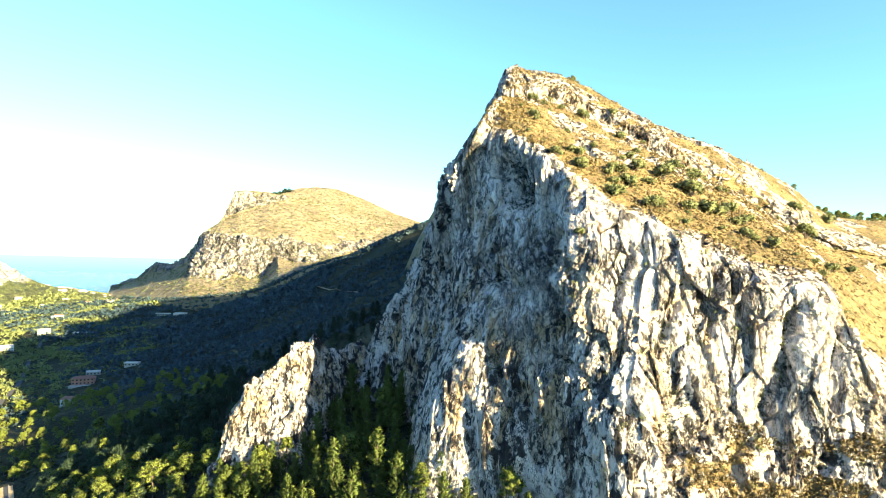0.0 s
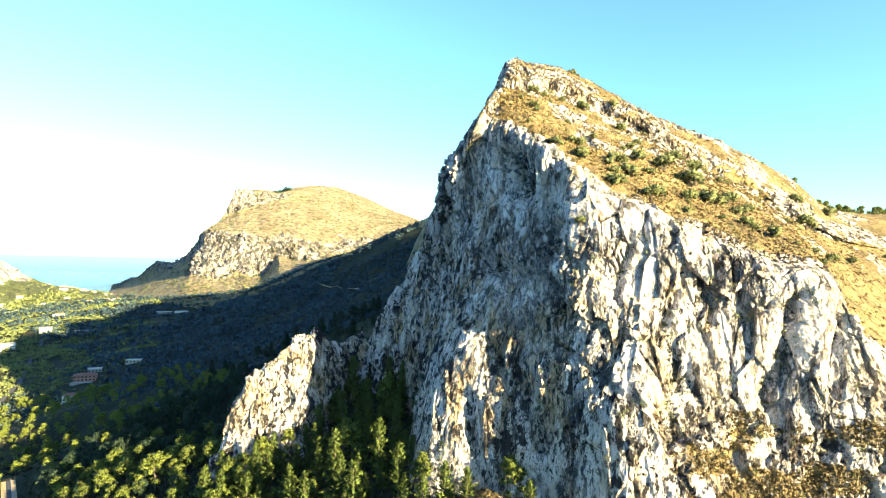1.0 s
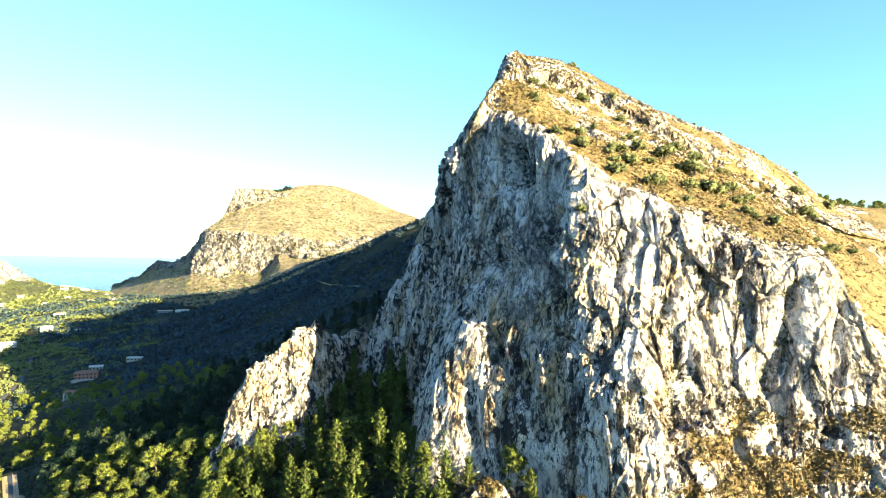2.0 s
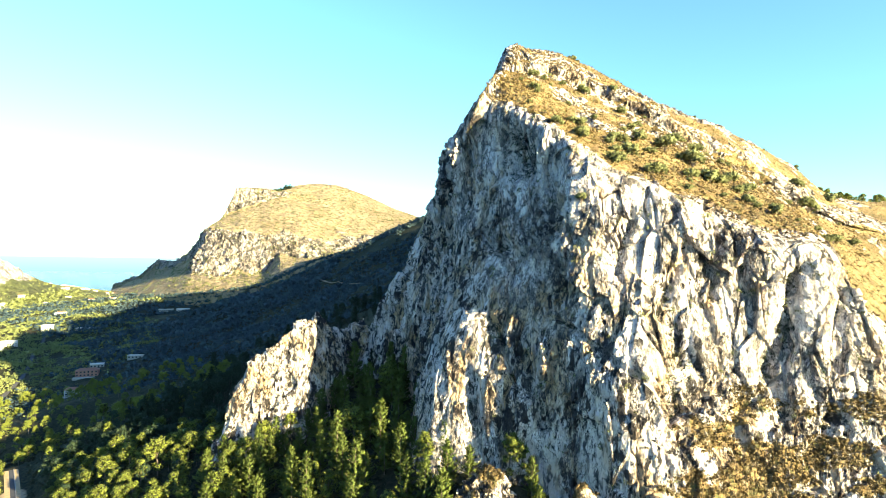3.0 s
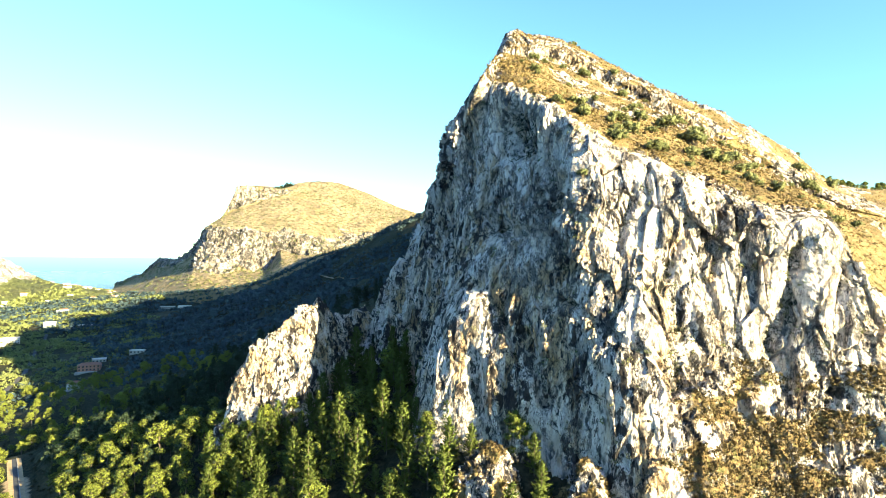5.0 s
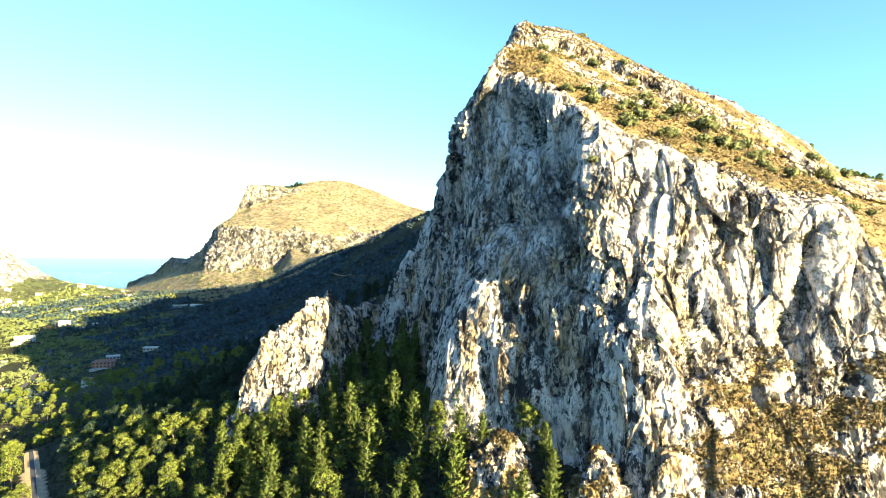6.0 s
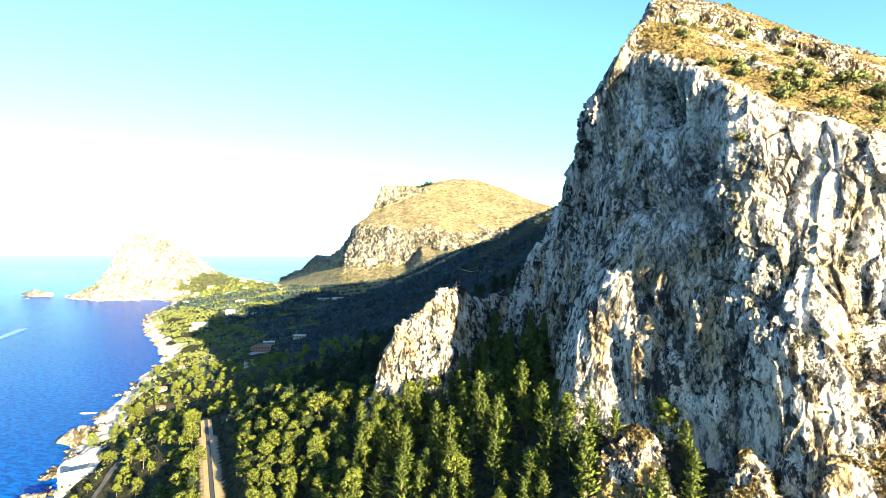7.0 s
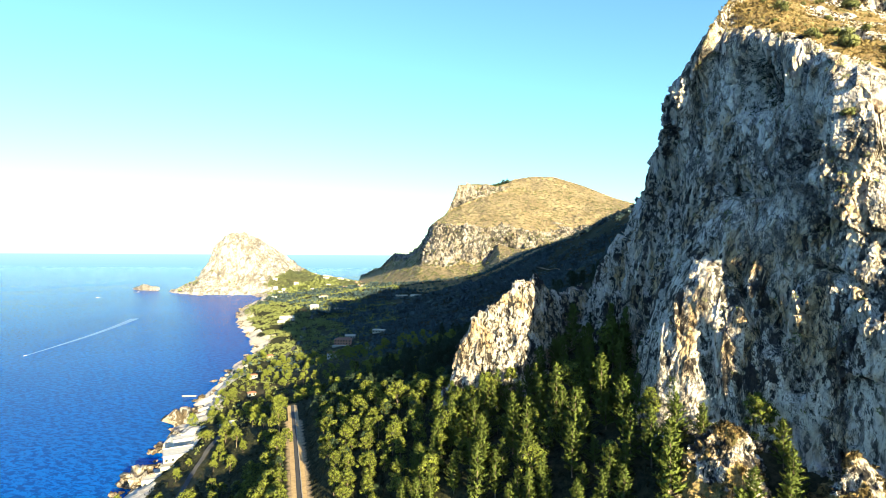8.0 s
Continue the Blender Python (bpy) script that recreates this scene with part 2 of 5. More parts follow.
ROCK = rock_material("limestone", (0.80, 0.735, 0.71), (0.50, 0.33, 0.165), (0.017, 0.015, 0.018), (0.34, 0.245, 0.115), (0.165, 0.11, 0.052))
SHORE_STONE = rock_material("shore_limestone", (0.60, 0.55, 0.50), (0.42, 0.32, 0.22), (0.10, 0.075, 0.05), (0.3, 0.25, 0.15), (0.2, 0.17, 0.1), size=2.5, rock_all=True)
FAR_ROCK = rock_material("far_limestone", (0.50, 0.455, 0.445), (0.32, 0.25, 0.18), (0.07, 0.066, 0.066), (0.40, 0.315, 0.20), (0.29, 0.22, 0.13), size=5.0)
# distance haze is painted in as a paler, cooler stone
HAZY_CAPE_ROCK = rock_material("hazy_cape_limestone", (0.55, 0.52, 0.56), (0.45, 0.40, 0.385), (0.21, 0.195, 0.18), (0.13, 0.135, 0.06), (0.09, 0.11, 0.045), size=6.0)


def ground_material():
    m, n, l, p = material("scrub_ground")
    fine = n_noise(n, l, n_pos(n, l, (0.6, 0.6, 0.6)), 1.0, 6, 0.7)
    broad = n_noise(n, l, n_pos(n, l, (0.02, 0.02, 0.02)), 1.0, 4, 0.6)
    col = n_mix(n, l, n_range(n, l, fine, 0.4, 0.64), (0.012, 0.017, 0.010), (0.05, 0.048, 0.026))
    col = n_mix(n, l, n_range(n, l, broad, 0.55, 0.7, 0, 0.6), col, (0.10, 0.075, 0.04))
    edge = n_noise(n, l, n_pos(n, l, (0.2, 0.2, 0.2)), 1.0, 5, 0.65)
    mask = n_range(n, l, n_math(n, l, "ADD", n_attr(n, "rock"), n_math(n, l, "SUBTRACT", edge, 0.5)), 0.4, 0.6)
    stone = n_mix(n, l, n_range(n, l, fine, 0.3, 0.7), (0.32, 0.27, 0.21), (0.68, 0.62, 0.55))
    col = n_mix(n, l, mask, col, stone)
    path = n_range(n, l, n_math(n, l, "ADD", n_attr(n, "dirt"), n_math(n, l, "MULTIPLY", n_math(n, l, "SUBTRACT", edge, 0.5), 0.4)), 0.4, 0.6)
    col = n_mix(n, l, path, col, n_mix(n, l, n_range(n, l, fine, 0.3, 0.7), (0.30, 0.21, 0.12), (0.42, 0.32, 0.20)))
    l.new(col, p.inputs["Base Color"])
    p.inputs["Roughness"].default_value = 0.95
    p.inputs["Specular IOR Level"].default_value = 0.08
    n_bump(n, l, fine, 0.6, 0.8, p)
    return m


GROUND = ground_material()


def water_material():
    m, n, l, p = material("sea_water")
    broad = n_noise(n, l, n_pos(n, l, (0.004, 0.004, 0.004)), 1.0, 4, 0.6)
    col = n_mix(n, l, n_range(n, l, broad, 0.35, 0.65), (0.0, 0.080, 0.37), (0.0, 0.104, 0.47))
    wave = n_noise(n, l, n_pos(n, l, (0.17, 0.30, 0.2)), 1.0, 6, 0.7, 0.3)
    col = n_mix(n, l, n_range(n, l, wave, 0.45, 0.55, 0.0, 0.8), col, (0.0, 0.036, 0.20))
    l.new(col, p.inputs["Base Color"])
    p.inputs["Roughness"].default_value = 0.16
    p.inputs["IOR"].default_value = 1.33
    p.inputs["Specular IOR Level"].default_value = 0.007
    n_bump(n, l, wave, 0.6, 1.2, p)
    return m


WATER = water_material()


def leaf_material(name, a, b, dead=(0.16, 0.10, 0.04)):
    m, n, l, p = material(name)
    g = n.new("ShaderNodeNewGeometry")
    o = n.new("ShaderNodeObjectInfo")
    clump = n_noise(n, l, n_pos(n, l, (0.5, 0.5, 0.5)), 1.0, 3, 0.6)
    col = n_mix(n, l, n_math(n, l, "MULTIPLY", n_math(n, l, "ADD", g.outputs["Random Per Island"], 1.55), 0.26), a, b)
    col = n_mix(n, l, n_range(n, l, clump, 0.55, 0.75, 0, 0.5), col, tuple(0.6 * c for c in a))
    col = n_mix(n, l, n_range(n, l, o.outputs["Random"], 0.0, 1.0, 0.0, 0.35), col, b)
    l.new(col, p.inputs["Base Color"])
    p.inputs["Roughness"].default_value = 0.7
    p.inputs["Specular IOR Level"].default_value = 0.25
    t = n.new("ShaderNodeBsdfTranslucent")
    l.new(col, t.inputs["Color"])
    mix = n.new("ShaderNodeMixShader")
    mix.inputs[0].default_value = 0.12
    l.new(p.outputs[0], mix.inputs[1])
    l.new(t.outputs[0], mix.inputs[2])
    l.new(mix.outputs[0], n["Material Output"].inputs["Surface"])
    return m


PINE_LEAF = leaf_material("pine_needles", (0.030, 0.054, 0.010), (0.18, 0.205, 0.032))
CONE_LEAF = leaf_material("conifer_needles", (0.012, 0.032, 0.009), (0.125, 0.158, 0.028))
SHRUB_LEAF = leaf_material("shrub_leaves", (0.065, 0.085, 0.032), (0.19, 0.20, 0.085))
BROWN_LEAF = leaf_material("dry_scrub_stems", (0.042, 0.034, 0.015), (0.115, 0.083, 0.038))
# undergrowth colour, also the painted shade inside crowns and in crevices
DARK_LEAF = leaf_material("undergrowth_and_shade_leaves", (0.008, 0.013, 0.006), (0.032, 0.036, 0.015))
# the valley's blue shade is painted into this leaf colour
SHADED_VALLEY_LEAF = leaf_material("shaded_valley_leaves", (0.015, 0.034, 0.042), (0.066, 0.104, 0.122))
# darker copy of the needles with shade painted in
SHADE_LEAF = leaf_material("shade_painted_needles", (0.009, 0.022, 0.012), (0.032, 0.052, 0.027))
# brighter copy for scrub in the sun, its light painted into the leaves
SUNLIT_COAST_LEAF = leaf_material("sunlit_coastal_leaves", (0.095, 0.122, 0.045), (0.22, 0.245, 0.09))
DRY_LEAF = leaf_material("dry_grass_blades", (0.200, 0.145, 0.060), (0.150, 0.110, 0.045))


def plain_material(name, a, b, scale=1.0, rough=0.8, metal=0.0, bump=0.0):
    m, n, l, p = material(name)
    f = n_noise(n, l, n_pos(n, l, (scale, scale, scale)), 1.0, 5, 0.6)
    l.new(n_mix(n, l, n_range(n, l, f, 0.3, 0.7), a, b), p.inputs["Base Color"])
    p.inputs["Roughness"].default_value, p.inputs["Metallic"].default_value = rough, metal
    if bump:
        n_bump(n, l, f, 0.5, bump, p)
    return m


BARK = plain_material("pine_bark", (0.070, 0.052, 0.038), (0.168, 0.133, 0.105), 3.0, 0.95, bump=0.1)
ASPHALT = plain_material("asphalt", (0.03, 0.03, 0.034), (0.05, 0.05, 0.055), 1.2, 0.9)
TRACK_EARTH = plain_material("pale_earth", (0.16, 0.12, 0.085), (0.26, 0.20, 0.14), 0.5, 0.95)
VERGE_EARTH = plain_material("sandy_earth", (0.34, 0.225, 0.105), (0.50, 0.355, 0.18), 0.7, 0.95, bump=0.1)
KERB = plain_material("pale_concrete", (0.240, 0.222, 0.192), (0.330, 0.312, 0.276), 1.0, 0.9)
WHITE_WALL = plain_material("white_render", (0.416, 0.408, 0.392), (0.496, 0.488, 0.472), 0.6, 0.85)
PINK_WALL = plain_material("pink_render", (0.270, 0.120, 0.090), (0.330, 0.162, 0.120), 0.6, 0.85)
GREY_WALL = plain_material("grey_render", (0.240, 0.228, 0.210), (0.312, 0.300, 0.276), 0.6, 0.85)
TILE = plain_material("terracotta_tiles", (0.204, 0.078, 0.045), (0.276, 0.126, 0.078), 1.5, 0.85, bump=0.1)
FLAT_ROOF = plain_material("pale_flat_roof", (0.385, 0.371, 0.350), (0.490, 0.483, 0.462), 0.8, 0.85)
GLASS_DARK = plain_material("window_glass", (0.02, 0.025, 0.03), (0.04, 0.05, 0.06), 0.5, 0.15)
SHUTTER = plain_material("wooden_shutter", (0.08, 0.05, 0.03), (0.13, 0.09, 0.05), 2.0, 0.7)
FOAM = plain_material("sea_foam", (0.07, 0.19, 0.42), (0.22, 0.34, 0.50), 0.3, 0.7)
HULL = plain_material("white_hull", (0.72, 0.72, 0.72), (0.80, 0.80, 0.80), 1.0, 0.35)

# ---- ground ----
SHORE = [(-215, 90), (-240, 150), (-258, 190), (-275, 220), (-320, 275), (-342, 313), (-383, 371), (-430, 442), (-492, 545), (-566, 615), (-690, 728),
         (-790, 824), (-906, 969), (-1159, 1356), (-1330, 1500), (-1420, 1700), (-1250, 1950), (-900, 2150)]
HEIGHTS = [(-102, 131, 39), (-118, 152.5, 38.5), (-146, 187, 38.5), (-175, 221, 38.5), (-200, 262, 36), (-170, 200, 30), (-140, 165, 30), (-250, 330, 21), (-102, 180, 58), (-120, 197, 56), (-118, 234, 54), (-96, 226, 58), (-75, 180, 66), (-45, 168, 68), (-20, 148, 72),
           (0, 132, 74), (20, 120, 75), (60, 104, 74), (110, 95, 74), (0, 0, 38), (-100, 60, 15), (-70, 85, 18), (120, 0, 55), (-45, 105, 30), (-88, 135, 29), (-66, 148, 57), (-42, 138, 62), (-296, 434, 24), (-332, 505, 28),
           (-318, 533, 31), (-260, 350, 27), (-190, 360, 46), (-158, 400, 62), (-95, 300, 78), (-55, 240, 92), (-112, 700, 108), (-300, 700, 46), (-42, 900, 205),
           (-503, 1041, 34), (-620, 841, 18), (-348, 1100, 80), (-622, 1100, 40), (-860, 1166, 20), (110, 620, 195), (40, 420, 145), (-1150, 1650, 14), (-800, 1600, 30),
           (320, 420, 105), (500, 900, 140), (300, 100, 60), (-900, 2000, 8), (-200, 1500, 150), (250, 250, 120), (200, -200, 50), (-150, -150, 25)]
ctrl = np.array(HEIGHTS, float)


def tps_basis(d):
    return np.where(d > 0, d * d * np.log(np.maximum(d, 1e-9)), 0.0)


_c = ctrl[:, :2] / 500
_k = tps_basis(np.linalg.norm(_c[:, None] - _c[None], axis=2)) + 2e-4 * np.eye(len(_c))
_p = np.c_[np.ones(len(_c)), _c]
_w = np.linalg.solve(np.block([[_k, _p], [_p.T, np.zeros((3, 3))]]), np.r_[ctrl[:, 2], 0, 0, 0])
_shore = np.array(SHORE, float)


def inland(x, y):
    """Metres from the shoreline, positive on land."""
    p = np.stack([x, y], 1)
    best = np.full(len(p), 1e9)
    sign = np.ones(len(p))
    for a, b in zip(_shore[:-1], _shore[1:]):
        d = b - a
        t = np.clip(((p - a) @ d) / (d @ d), 0, 1)
        q = p - a - t[:, None] * d
        r = np.hypot(q[:, 0], q[:, 1])
        s = np.where(d[0] * (p[:, 1] - a[1]) - d[1] * (p[:, 0] - a[0]) > 0, -1.0, 1.0)
        near = r < best
        sign = np.where(near, s, sign)
        best = np.where(near, r, best)
    return best * sign


def ground_height(x, y):
    x, y = np.asarray(x, float), np.asarray(y, float)
    out = np.empty(len(x))
    for i in range(0, len(x), 20000):
        q = np.stack([x[i:i + 20000], y[i:i + 20000]], 1) / 500
        out[i:i + 20000] = tps_basis(np.linalg.norm(q[:, None] - _c[None], axis=2)) @ _w[:-3] + np.c_[np.ones(len(q)), q] @ _w[-3:]
    p3 = np.stack([x, y, 0 * x], 1)
    s = inland(x, y) + 6 * fbm(p3 / 26, 4, 40)
    far = np.hypot(x, y)
    out = np.maximum(out, 6) + fbm(p3 / 60, 4, 31) * np.clip(far / 120, 0.6, 5) + fbm(p3 / 9, 3, 35) * 0.5
    ledge = 3.4 + 1.8 * fbm(p3 / 11, 4, 44) + 1.9 * facets(p3 / 8 + np.array((0, 0, 0.5)), 46, 1.2)[0]
    out = np.minimum(out, ledge + np.maximum(s - 9, 0) * 0.5)
    out = np.where(s < 14, np.minimum(out, ledge * step(-2, 9, s) - 0.5), out)
    return np.where(s < 0, np.minimum(out, s * 0.5 - 0.5), out)


def spaced(*parts):
    out = []
    for a, b, d in parts:
        out.append(np.linspace(a, b, max(2, int((b - a) / d)), endpoint=False))
    return np.concatenate(out + [[parts[-1][1]]])


ROAD = [(-93.9, 124.4), (-117.3, 152.6), (-145.8, 187.1), (-174.1, 221.2), (-193.8, 244.8), (-215, 283), (-238, 328)]
LANE = [(-190, 160), (-212, 192), (-222, 210), (-234, 232), (-250, 262)]
VALLEY_ROAD = [(-372, 455), (-400, 510), (-445, 580), (-520, 690), (-590, 800), (-660, 900)]


TRACK = [(-225, 870), (-190, 810), (-172, 780), (-138, 725), (-102, 640), (-80, 600)]
CORRIDOR = [(-16, 16), (-49, 61)] + ROAD[:5]


def near_line(x, y, line):
    p = np.stack([x, y], 1)
    best = np.full(len(p), 1e9)
    pts = np.array(line, float)
    for a, b in zip(pts[:-1], pts[1:]):
        d = b - a
        t = np.clip(((p - a) @ d) / (d @ d), 0, 1)
        best = np.minimum(best, np.linalg.norm(p - a - t[:, None] * d, axis=1))
    return best


def terrain_height(x, y):
    """The ground with the road's bench cut into it."""
    z = ground_height(x, y)
    d = near_line(x, y, ROAD[:5])
    return z + (38.9 - z) * step(11, 4.5, d)


def road_clear(x, y):
    """Open ground beside the road and along the low sun's way to it."""
    return (near_line(x, y, [(a + 1.5, b + 1.2) for a, b in ROAD[:4]]) > 7.5) & (near_line(x, y, CORRIDOR) > 6)


gx = spaced((-2600, -1400, 60), (-1400, -780, 14), (-780, -420, 5.5), (-420, -60, 3.0), (-60, 160, 5), (160, 600, 20), (600, 2600, 80))
gy = spaced((-1500, 40, 40), (40, 330, 3.0), (330, 800, 5), (800, 1400, 14), (1400, 3000, 50))
GX, GY = np.meshgrid(gx, gy)
flat_x, flat_y = GX.ravel(), GY.ravel()
gz = terrain_height(flat_x, flat_y)
s_in = inland(flat_x, flat_y)
rock_mask = step(23, 9, s_in - 0.008 * np.maximum(flat_y - 350, 0) + 14 * fbm(np.stack([flat_x / 30, flat_y / 30, 0 * flat_x], 1), 3, 50))
dirt_mask = 0.8 * step(7.0, 2.0, near_line(flat_x, flat_y, ROAD[:4]))
me = poly_mesh("ground", np.stack([flat_x, flat_y, gz], 1), grid_faces(len(gy), len(gx)), True, (("rock", rock_mask), ("dirt", dirt_mask)))
me.materials.append(GROUND)
ground = tagged(new("ground", me), "scrub covered coastal ground with pale shore rock", "ground", kind="structure")

# ---- sea ----
wx = spaced((-6500, -600, 120), (-600, -100, 25), (-100, 4000, 300))
WX, WY = np.meshgrid(wx, spaced((-3000, 0, 300), (0, 700, 25), (700, 6500, 150)))
me = poly_mesh("sea", np.stack([WX.ravel(), WY.ravel(), 0 * WX.ravel()], 1), grid_faces(*WX.shape))
me.materials.append(WATER)
tagged(new("sea", me), "deep blue rippled sea reaching the horizon", "sea", kind="structure")


# ---- rock forms ----
def broken(g, rock, amount, cell=(4.4, 4.4, 13.0), seed=100, small=1.0, carve=None, damp=np.ones(1)):
    """Pushes a sheet in and out as fractured limestone, by the mask rock."""
    nv, nu, _ = g.shape
    nrm = grid_normals(g).reshape(-1, 3)
    p = g.reshape(-1, 3)
    r = rock.ravel()
    c = np.array(cell)
    warp = np.stack([fbm(p / c / 1.3, 3, seed + 61), fbm(p / c / 1.3, 3, seed + 62), fbm(p / c / 1.3, 3, seed + 63)], 1)
    q = p + warp * c * 0.06
    a, ea = facets(q / (c * 2.1), seed, 1.3)
    b, eb = facets(q / c, seed + 10, 1.2)
    d, ed = facets(q / (c * np.array([0.42, 0.42, 0.27])), seed + 20, 1.3)
    e, _ = facets(q / (c * np.array([0.19, 0.19, 0.13])), seed + 25, 1.5)
    rough = np.clip(0.75 + 1.1 * fbm(p / (c * 1.8), 3, seed + 50), 0.2, 1.6)
    d, e = d * rough, e * rough
    ribs = 1 - np.abs(vnoise(p / (c * np.array([0.6, 0.6, 3.0])), seed + 30))
    push = 1.45 * a + 1.0 * b + 0.54 * d * small + 0.25 * e * small + 0.3 * (ribs - 0.75) + fbm(p / (c * 1.5), 3, seed + 35) * 0.4
    gate = step(-0.1, 0.4, vnoise(p / (c * 0.9), seed + 55))
    push -= 1.3 * step(0.05, 0.0, ea) * gate + 1.25 * step(0.055, 0.0, eb) * gate + 0.9 * step(0.08, 0.0, ed) * small * rough * step(0.0, 0.5, vnoise(p / (c * 0.6), seed + 56))
    if carve is not None:
        push = push - carve(p) / amount
    push = push * amount * r * damp.ravel() + (1 - r) * (0.35 * fbm(p / 5.0, 4, seed + 40) + 0.12 * fbm(p / 1.2, 3, seed + 41)) * min(1.0, amount * 2)
    return (p + nrm * push[:, None]).reshape(g.shape)


def sheet(name, g, rock, mat, label, category, fresh=None):
    me = poly_mesh(name, g.reshape(-1, 3), grid_faces(g.shape[0], g.shape[1]), False, (("rock", rock), ("fresh", rock * 0 if fresh is None else fresh)))
    me.materials.append(mat)
    return tagged(new(name, me), label, category, kind="structure")


def along_by(*counts):
    return np.concatenate([np.linspace(i, i + 1, n, endpoint=False) for i, n in enumerate(counts)] + [[float(len(counts))]])


# the main crag, from its hidden left end round the prow to the right
BASE = [(-20, 275, 75), (-38, 230, 80), (-14, 185, 68), (-10, 147, 66), (11.5, 137, 66), (28.6, 124.5, 66), (46.2, 109.4, 66), (68, 110, 66), (88, 109, 66), (106, 108, 66), (128, 118, 64), (200, 150, 60)]
LOW = [(-5, 270, 110), (-30, 226, 108), (-7, 184, 108), (0.5, 150, 112), (20, 137, 107), (30.6, 128.0, 112), (42.4, 115.4, 106), (69, 121, 108), (87, 118, 108), (100, 117, 104), (116, 124, 96), (190, 160, 80)]
MID = [(5, 265, 150), (-7.8, 207.5, 146), (6.5, 173, 150), (17, 153, 143), (27.5, 142.5, 148), (34, 129.5, 142), (50, 124, 131), (67, 124, 130), (79, 121, 127), (97, 121, 117), (110, 127, 104), (180, 170, 95)]
RIM = [(10, 262, 185), (6.2, 174, 181.5), (14.5, 166, 183), (24, 154, 177), (31, 145, 170), (36.4, 137, 162), (50, 130, 154), (66, 127.5, 146), (77, 124.5, 141.5), (90, 125, 139), (103, 127, 120), (175, 180, 110)]
SLOPE = [(15, 250, 205), (13, 174.5, 192.5), (20, 182, 200), (30, 180, 196), (44, 165, 179), (56, 164, 175), (70, 172, 174), (85, 178, 171), (100, 184, 167), (115, 183, 157), (138, 188, 145), (200, 225, 140)]
BAND = [(18, 245, 213), (19.5, 195, 202), (28, 203, 206), (40, 206, 207), (58, 208, 201), (72, 206, 193), (83, 204, 187), (95, 204, 179), (113, 210, 175), (135, 216, 164), (166, 220, 152), (230, 260, 150)]
RIDGE = [(30, 250, 226), (29, 236, 232), (38, 241, 232.5), (49, 246, 233), (60, 249, 230.5), (74, 250, 224), (90, 250, 215), (113, 252, 208), (140, 266, 203), (189, 296, 194), (230, 320, 180), (300, 345, 181)]
lift = np.array((0.8, 2.5, 6.0))
BAND_TOP = [tuple(np.array(b) + lift * (1.0 if 0 < i < 10 else 0.3)) for i, b in enumerate(BAND)]
RIDGE = [(x, y, z - 4.0) for x, y, z in RIDGE]
BACK = [(x + 25, y + 70, z - 70) for x, y, z in RIDGE]
along = along_by(30, 150, 95, 85, 68, 70, 70, 62, 54, 50, 50)
g, v = loft([BASE, LOW, MID, RIM, SLOPE, BAND, BAND_TOP, RIDGE, BACK], along, (95, 110, 110, 70, 45, 26, 48, 8))
vv = np.repeat(v[:, None], g.shape[1], 1)
pp = g.reshape(-1, 3)
wob = (fbm(pp / 9, 4, 70).reshape(vv.shape)) * 0.35
rock = step(3.22, 3.02, vv + 0.25 * wob) + step(4.75, 4.95, vv + 0.3 * wob) * step(6.5, 6.1, vv + 0.5 * wob) * step(-0.25, 0.15, fbm(pp / 22, 3, 73).reshape(vv.shape) + 0.15)
patchy = fbm(pp / np.array((14, 14, 5)), 4, 77).reshape(vv.shape)
u = np.repeat(along[None], g.shape[0], 0)
rock = rock + step(3.6, 4.2, vv) * step(0.05, 0.45, patchy) * 0.95
rock = rock + step(2.3, 1.7, u + 0.3 * patchy) + step(4.4, 2.6, u) * step(3.9, 4.6, vv) * step(-0.35, 0.1, patchy)
rock = np.clip(rock + step(4.6, 4.85, vv + 0.5 * wob) * step(6.25, 6.0, vv + 0.5 * wob) * step(3.0, 4.0, u) * step(9.6, 8.6, u) * step(-0.7, -0.3, patchy), 0, 1)
crag_v, crag_loft = v, g


def gullies(p):
    """Clefts, caves and undercut hollows of the face: from (x, z) to (x, z), half width and depth."""
    out = np.zeros(len(p))
    xz = p[:, [0, 2]] + 0.8 * np.stack([vnoise(p / 4, 401), vnoise(p / 4, 402)], 1)
    for x0, z0, x1, z1, r, depth in ((81, 136, 73, 112, 2.2, 4.5), (73, 112, 75, 100, 1.5, 3), (19, 173, 19.5, 163, 3.6, 7.0), (15, 141, 20, 139, 2.4, 4.0), (9.5, 124, 10, 110, 3.6, 4.0), (12.5, 119, 13, 113, 2.2, 4.0), (52, 122, 53, 103, 4.5, 3.6),
                                     (27, 122, 64, 96, 0.7, 2.2), (64, 150, 62, 128, 1.2, 3), (56, 140, 49, 124, 1.4, 3), (44, 148, 40, 132, 1.2, 2.5), (30, 150, 28, 128, 1.3, 2.5),
                                     (6, 108, 8, 92, 2.0, 4.0), (20, 112, 24, 96, 1.6, 4.5), (90, 132, 86, 108, 1.3, 3), (-2, 150, 1, 132, 1.6, 3), (84, 104, 80, 96, 2.0, 3.5), (68, 140, 70, 124, 1.0, 2.5)):
        a, d = np.array((x0, z0), float), np.array((x1 - x0, z1 - z0), float)
        t = np.clip(((xz - a) @ d) / (d @ d), 0, 1)
        q = np.linalg.norm(xz - a - t[:, None] * d, axis=1)
        out += depth * np.exp(-(q / r) ** 2) * (p[:, 1] < 190)
    return out


